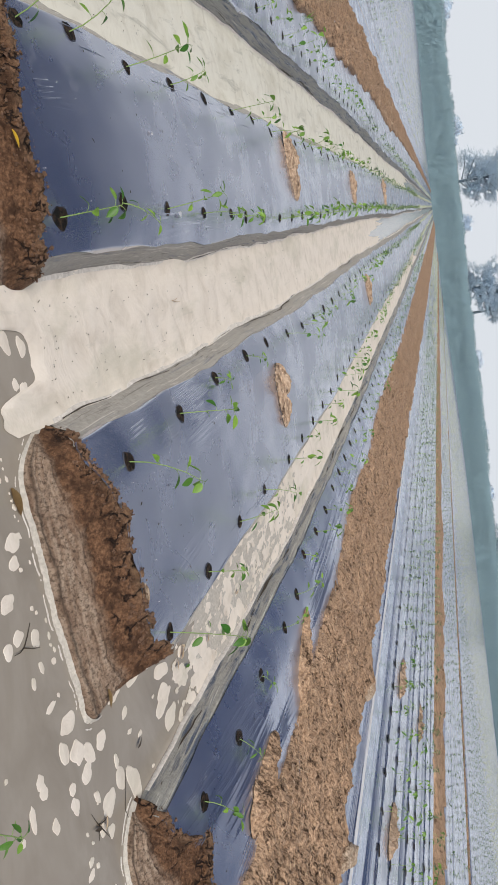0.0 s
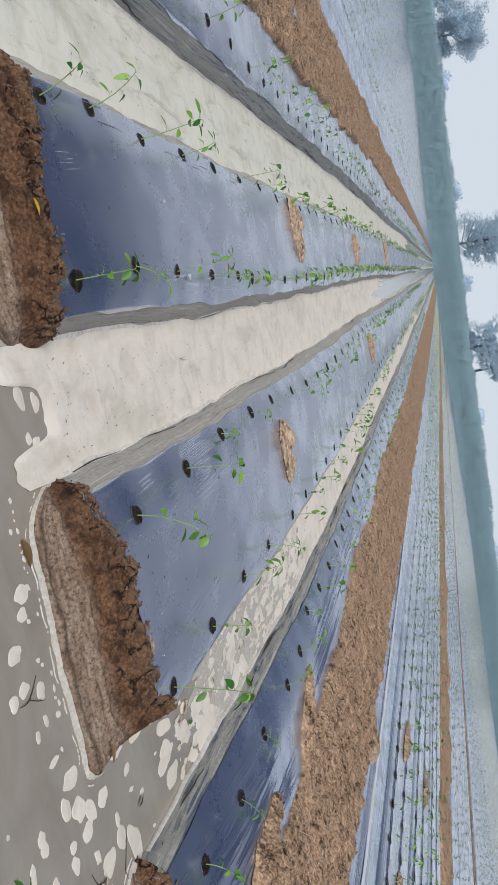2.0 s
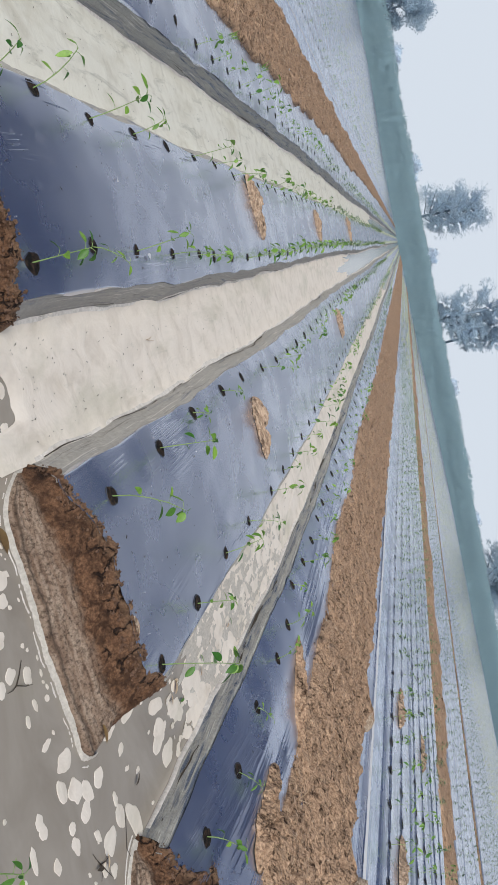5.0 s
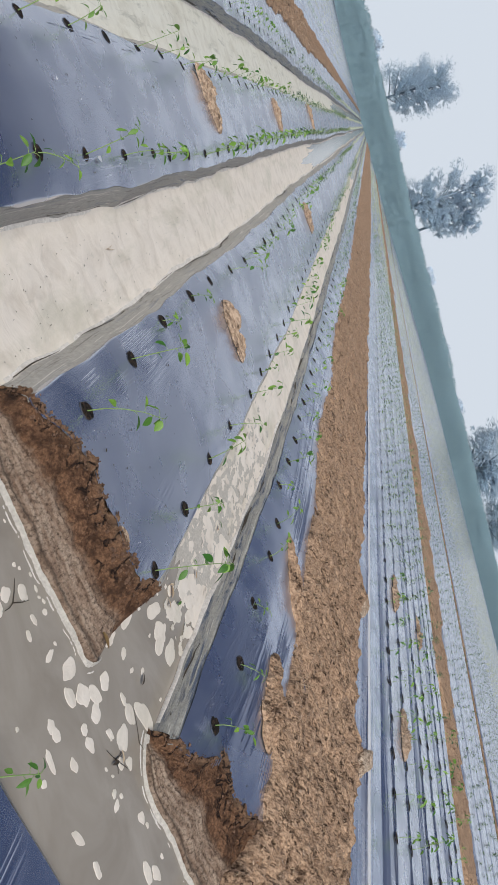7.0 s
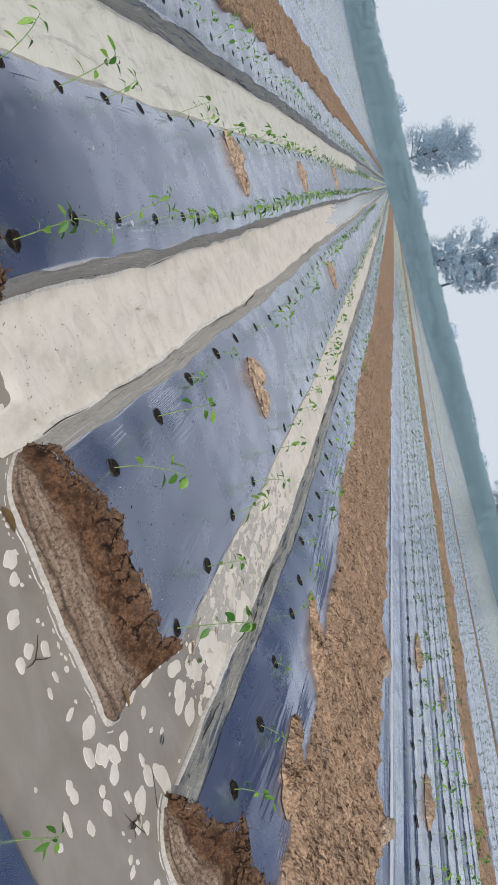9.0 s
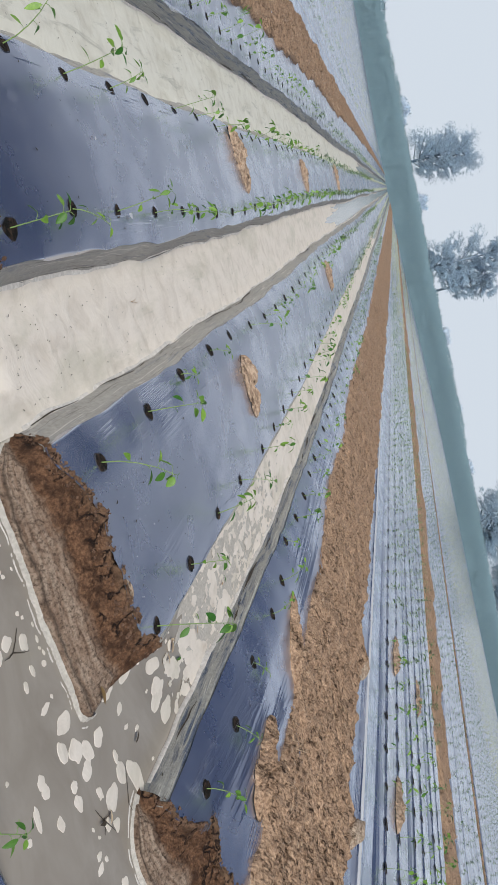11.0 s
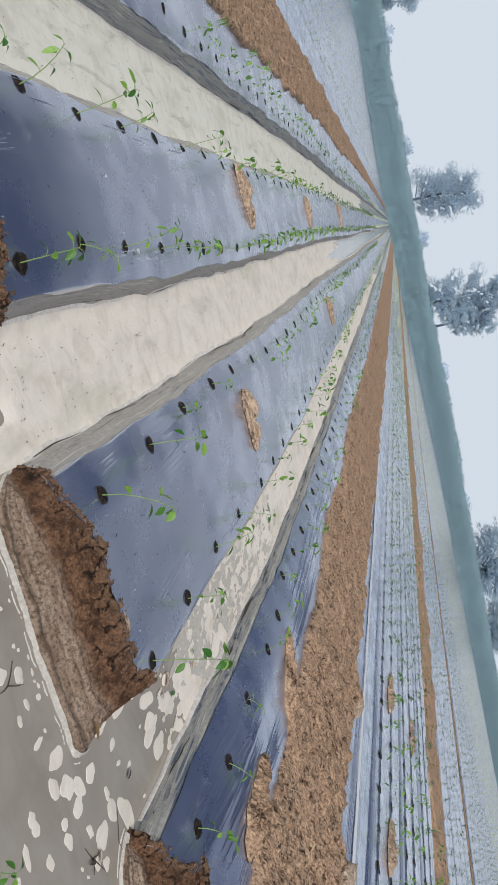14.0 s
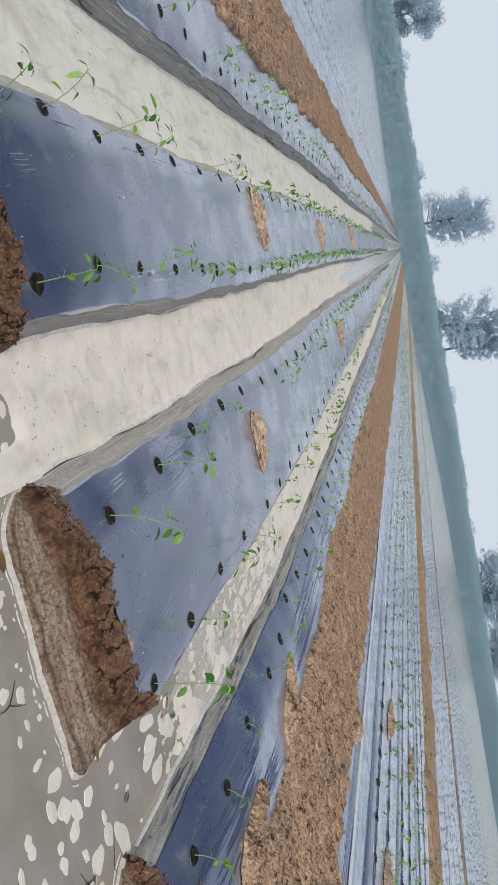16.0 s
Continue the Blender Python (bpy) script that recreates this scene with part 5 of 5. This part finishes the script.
def leafy_tree(x, y, height, base, width, seed, label, leaf=TREE_LEAF, leaves=5200, lean=0.0, open_crown=0.0, size=1.0, feather=False):
    """A tapered trunk with limbs, and a crown of many small leaf tufts with gaps."""
    r = random.Random(seed)
    if y < 200:
        x, y, width, lean = x * FAR, y * FAR, width * FAR, lean * FAR
        height, base = 1.39 + (height - 1.39) * FAR, 1.39 + (base - 1.39) * FAR
    thing = empty("tree", (x, y, -0.1), label, "tree", "trees behind the field")
    v, f = tube([(0, 0, 0), (0.1, 0, base * 0.6), (lean * 0.3, 0, base), (lean * 0.7, 0, (base + height) / 2), (lean, 0, height * 0.8)], width * 0.035, width * 0.008, 8)
    tips = []
    for k in range(26 if not feather else 46):
        t = r.uniform(0.0, 0.9)
        z0 = base * 0.85 + (height - base) * t * 0.8
        a = r.uniform(0, 6.283)
        spread = width / 2 * math.sin(math.pi * min(1, 0.18 + t * 0.8)) ** 0.7 * r.uniform(0.6, 1.05)
        p0 = Vector((lean * t, 0, z0))
        p2 = p0 + Vector((math.cos(a) * spread, math.sin(a) * spread * 0.8, (height - base) * r.uniform(0.06, 0.22)))
        p1 = (p0 + p2) / 2 + Vector((0, 0, 0.3 * r.uniform(-1, 1)))
        bv, bf = tube([p0, p1, p2], width * 0.011, width * 0.003, 5)
        f += [tuple(i + len(v) for i in q) for q in bf]
        v += bv
        for j in range(5):
            tips.append((p0.lerp(p2, r.uniform(0.35, 1.05)), width * r.uniform(0.06, 0.13)))
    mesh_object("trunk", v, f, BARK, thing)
    lv, lf = [], []
    for k in range(leaves):
        c, s = r.choice(tips)
        q = Vector((r.gauss(0, 1), r.gauss(0, 1), r.gauss(0, 1))).normalized() * r.random() ** 0.4 * s * 1.5
        p = c + Vector((q.x, q.y, q.z))
        if open_crown and nz(p.x * 0.9, p.z * 0.9, seed) < open_crown - 0.5:
            continue
        m = Matrix.Translation(p) @ pose(0, 0, 0, r.uniform(-70, 70), r.uniform(-60, 60), r.uniform(0, 360))
        if feather:
            out = (q.normalized() + 1.2 * Vector((p.x - lean * 0.5, p.y, 0)).normalized() + Vector((0, 0, r.uniform(-0.6, 0.3)))).normalized()
            m = Matrix.Translation(p) @ out.to_track_quat("Y", "Z").to_matrix().to_4x4() @ pose(0, 0, 0, 0, r.uniform(-90, 90), 0)
            ln, w = size * width * r.uniform(0.02, 0.045), size * width * r.uniform(0.004, 0.007)
            i = len(lv)
            lv += [m @ Vector(q) for q in ((0, -ln, 0), (w, 0, 0), (0, ln, -0.2 * ln), (-w, 0, 0))]
            lf.append((i, i + 1, i + 2, i + 3))
            continue
        ln, w = size * width * r.uniform(0.012, 0.026), size * width * r.uniform(0.007, 0.013)
        i = len(lv)
        lv += [m @ Vector(q) for q in ((0, -ln, 0), (w, 0, 0), (0, ln, 0), (-w, 0, 0))]
        lf.append((i, i + 1, i + 2, i + 3))
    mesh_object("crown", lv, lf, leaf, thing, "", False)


leafy_tree(-3.2, 126, 16.2, 5.6, 9.0, 1, "round-crowned haze-painted tree on a short trunk behind the thicket", lean=0.6, leaves=52000, open_crown=0.18, feather=True, size=0.55)
leafy_tree(13.6, 126, 19.5, 1.6, 9.0, 12, "tall feathery haze-painted tree behind the thicket", leaves=60000, open_crown=0.32, feather=True, size=0.7)
leafy_tree(17.8, 129, 16.5, 8.5, 7.5, 3, "feathery haze-painted tree with a high crown behind the thicket", leaves=30000, open_crown=0.40, feather=True)
leafy_tree(61, 127, 20, 4.0, 15, 4, "broad haze-painted tree with bare open branches behind the thicket", leaves=26000, open_crown=0.5, feather=True)
leafy_tree(76, 130, 17, 4.0, 13, 5, "broad haze-painted tree with open crown behind the thicket", leaves=18000, open_crown=0.45, feather=True)
leafy_tree(-33.5, 126, 14.2, 5.4, 8.0, 6, "round-crowned haze-painted tree behind the thicket", leaves=23800)
leafy_tree(-41, 127, 15.5, 5.2, 9.0, 7, "broad haze-painted tree behind the thicket", leaves=20400, open_crown=0.35)
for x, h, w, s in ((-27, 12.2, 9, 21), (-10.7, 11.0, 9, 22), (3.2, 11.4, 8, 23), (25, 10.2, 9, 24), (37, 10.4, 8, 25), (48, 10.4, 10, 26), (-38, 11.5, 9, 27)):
    leafy_tree(x * 1.9, 240, h, 2, w, s, "faint far tree with haze painted into its colours", FAR_TREE_LEAF, 7000, size=2.2)


# ---- small things ----
def flake_scatter(name, spots, mat, label, category):
    v, f = [], []
    for x, y, z, ln, w, a in spots:
        i = len(v)
        m = pose(x, y, z, 0, 0, a)
        v += [m @ Vector(p) for p in ((-ln, 0, 0), (-0.3 * ln, -w, 0.001), (ln, -0.2 * w, 0), (0.4 * ln, w, 0.001))]
        f.append((i, i + 1, i + 2, i + 3))
    tagged(mesh_object(name, v, f, mat, smooth=False), label, category, kind="stuff")


rd = random.Random(9)
flakes = []
for k in range(260):
    y = 2.2 + 6 * rd.random() ** 1.8
    if k % 2:
        a, b = bed_edges(BEDS[1], y)[1] + 0.04, bed_edges(BEDS[2], y)[0] - 0.04
    else:
        a, b = bed_edges(BEDS[0], y)[1] + 0.04, bed_edges(BEDS[1], y)[0] - 0.04
    big = 1.7 if rd.random() < 0.08 else 1
    flakes.append((rd.uniform(a, b), y, 0.019, rd.uniform(0.003, 0.009) * big, rd.uniform(0.0012, 0.003), rd.gauss(90, 40)))
flake_scatter("foam_debris", flakes, TWIG, "tiny dark plant bits caught on the foam", "debris")
specks = []
for k in range(230):
    bed = BEDS[1 + k % 3]
    y = 2.3 + 5 * rd.random() ** 1.6
    a, b = bed_edges(bed, y)
    x = rd.uniform(a + 0.15, min(b - 0.15, 2.7))
    specks.append((x, y, bed_height(bed, x, y) + 0.007, 0.002 + 0.010 * rd.random() ** 2.5, rd.uniform(0.002, 0.0055), rd.uniform(0, 360)))
flake_scatter("soil_specks", specks, TWIG, "small soil specks lying on the film", "debris")
drops = []
for k in range(45):
    bed = BEDS[1 + k % 2]
    y = 2.25 + 2.2 * rd.random() ** 1.6
    a, b = bed_edges(bed, y)
    x = rd.uniform(a + 0.15, b - 0.15)
    drops.append((x, y, bed_height(bed, x, y) + 0.007, rd.uniform(0.002, 0.006), rd.uniform(0.001, 0.003), rd.uniform(0, 360)))
flake_scatter("dried_splashes", drops, SCRAP, "pale dried splashes on the film", "debris")


def loose_leaf(name, x, y, z, length, width, turn, tilt, mat, label, category):
    v, f = leaf_mesh(length, width, 0.4, 0.15)
    ob = mesh_object(name, v, f, mat)
    ob.matrix_basis = pose(x, y, z, tilt, 8, turn)
    tagged(ob, label, category)


loose_leaf("fallen_leaf", -0.45, 2.12, 0.150, 0.055, 0.009, -70, 6, YELLOW, "fallen yellow leaf lying on brown mud", "leaf")
loose_leaf("dry_leaf", 1.12, 2.175, 0.200, 0.09, 0.016, -95, 4, CLOD, "pale dry leaf at the torn film edge", "leaf")
loose_leaf("dry_leaf", 1.42, 1.97, 0.070, 0.07, 0.012, -100, 8, YELLOW_BROWN, "brown dry leaf on the mud corner", "leaf")
loose_leaf("dry_leaf", 1.78, 2.72, 0.012, 0.07, 0.016, 30, 4, STRAW, "brown dry leaf floating among the foam", "leaf")
for x, y, turn, mat in ((1.80, 2.66, 70, STRAW), (1.84, 2.75, -20, LEAF), (1.76, 2.79, 140, STRAW), (1.90, 3.06, 40, STRAW), (1.87, 3.14, 100, LEAF), (1.82, 2.16, 20, TWIG),
                        (1.89, 1.82, 60, STRAW), (1.86, 1.80, 150, TWIG), (1.93, 3.62, 10, STRAW), (1.96, 3.70, 80, LEAF)):
    loose_leaf("floating_leaf", x, y, 0.012, 0.05, 0.009, turn, 10, mat, "small wilted leaf floating among foam in the furrow", "leaf")
loose_leaf("dry_leaf", 0.60, 1.83, 0.008, 0.10, 0.02, -80, 6, YELLOW_BROWN, "brown wet leaf floating beside the mud bank", "leaf")
loose_leaf("film_scrap", -0.185, 3.40, 0.192, 0.045, 0.016, -30, 4, SCRAP, "small white film scrap beside a planting hole", "scrap")
loose_leaf("film_scrap", -0.52, 3.24, 0.192, 0.03, 0.011, 40, 4, SCRAP, "small white film scrap on the film", "scrap")


def twig(name, x, y, z, arms, mat, label, thick=0.0022):
    v, f = [], []
    for a, ln, rise in arms:
        d = Vector((math.cos(radians(a)), math.sin(radians(a)), 0))
        tv, tf = tube([(0, 0, 0), d * ln * 0.5 + Vector((0.004, 0, rise * 0.7)), d * ln + Vector((0, 0, rise))], thick, thick * 0.5)
        f += [tuple(i + len(v) for i in q) for q in tf]
        v += tv
    ob = mesh_object(name, v, f, mat)
    ob.location = (x, y, z)
    tagged(ob, label, "twig")


twig("twig", 1.85, 1.80, 0.004, ((20, 0.09, 0.01), (75, 0.06, 0.004), (200, 0.07, 0.0), (310, 0.05, 0.01)), TWIG, "dark wet twig floating among foam patches")
twig("twig", 1.07, 1.68, 0.004, ((60, 0.07, 0.012), (130, 0.08, 0.0), (260, 0.06, 0.006)), TWIG, "dark wet twig floating in silty water")
twig("twig", 1.95, 1.98, 0.004, ((150, 0.14, 0.0), (10, 0.05, 0.0)), TWIG, "thin dark twig floating near the bank", 0.0015)
twig("straw_stalk", 2.86, 3.30, 0.275, ((40, 0.16, 0.03), (75, 0.12, 0.04)), STRAW, "forked pale straw stalk on dry soil", 0.003)
twig("straw_stalk", 3.5, 4.6, 0.275, ((10, 0.14, 0.01),), STRAW, "pale straw stalk on dry soil", 0.003)
twig("straw_stalk", 3.7, 6.2, 0.275, ((100, 0.2, 0.02),), STRAW, "pale straw stalk on dry soil", 0.004)
twig("grass_stalk", 0.22, 3.55, 0.016, ((80, 0.10, 0.004), (95, 0.06, 0.008)), STRAW, "thin green-brown grass stalk on the foam", 0.0018)


def grass_tuft(x, y, z, n, height, label):
    v, f = [], []
    for k in range(n):
        a, q, h = rd.uniform(0, 6.283), rd.uniform(0.02, 0.09), height * rd.uniform(0.5, 1)
        i = len(v)
        ox, oy = rd.gauss(0, 0.02), rd.gauss(0, 0.02)
        px, py = -math.sin(a) * 0.003, math.cos(a) * 0.003
        v += [(ox - px, oy - py, 0), (ox + px, oy + py, 0), (ox + math.cos(a) * q * 0.5 + px, oy + math.sin(a) * q * 0.5 + py, h * 0.7),
              (ox + math.cos(a) * q * 0.5 - px, oy + math.sin(a) * q * 0.5 - py, h * 0.7), (ox + math.cos(a) * q, oy + math.sin(a) * q, h)]
        f += [(i, i + 1, i + 2, i + 3), (i + 3, i + 2, i + 4)]
    ob = mesh_object("grass_tuft", v, f, LEAF, smooth=False)
    ob.location = (x, y, z)
    tagged(ob, label, "grass", "grass tufts")


grass_tuft(-2.2, 7.5, 0.17, 12, 0.13, "yellow-green grass tuft at the straw edge")
grass_tuft(-2.25, 9.2, 0.17, 10, 0.12, "yellow-green grass tuft at the straw edge")


for x, y, length, seed in ((6.26, 6.41, 0.5, 6.0), (6.17, 9.04, 0.6, 7.0), (8.0, 10.5, 0.6, 8.0)):
    soil_mound_bed = DRY[0] if x < 6.9 else DRY[1]
    heap_on(soil_mound_bed, x, y, 1.7 * length, 0.22, 86, seed)
    grass_tuft(x + 0.1, y, bed_height(soil_mound_bed, x, y) + 0.02, 9, 0.13, "small yellow-green weed on a soil mound")


def soil_clod(x, y, z, length, width, height, turn, seed):
    bm = bmesh.new()
    bmesh.ops.create_icosphere(bm, subdivisions=4, radius=1)
    for v in bm.verts:
        k = 1 + 0.28 * fbm(v.co.x * 1.6 + seed, v.co.y * 1.6, v.co.z * 1.6, 4)
        v.co = Vector((v.co.x * length / 2 * k, v.co.y * width / 2 * k, v.co.z * height / 2 * k))
    me = bpy.data.meshes.new("soil_clod")
    bm.to_mesh(me)
    bm.free()
    me.materials.append(CLOD)
    me.polygons.foreach_set("use_smooth", [True] * len(me.polygons))
    ob = new("soil_clod", me)
    ob.matrix_basis = pose(x, y, z, 4, -6, turn)
    tagged(ob, "pale dry soil clod lying on the straw soil", "clod", "large soil clods")


soil_clod(4.40, 6.20, 0.20, 0.50, 0.16, 0.12, 62, 1.0)
soil_clod(4.50, 4.30, 0.20, 0.50, 0.17, 0.12, 58, 2.0)
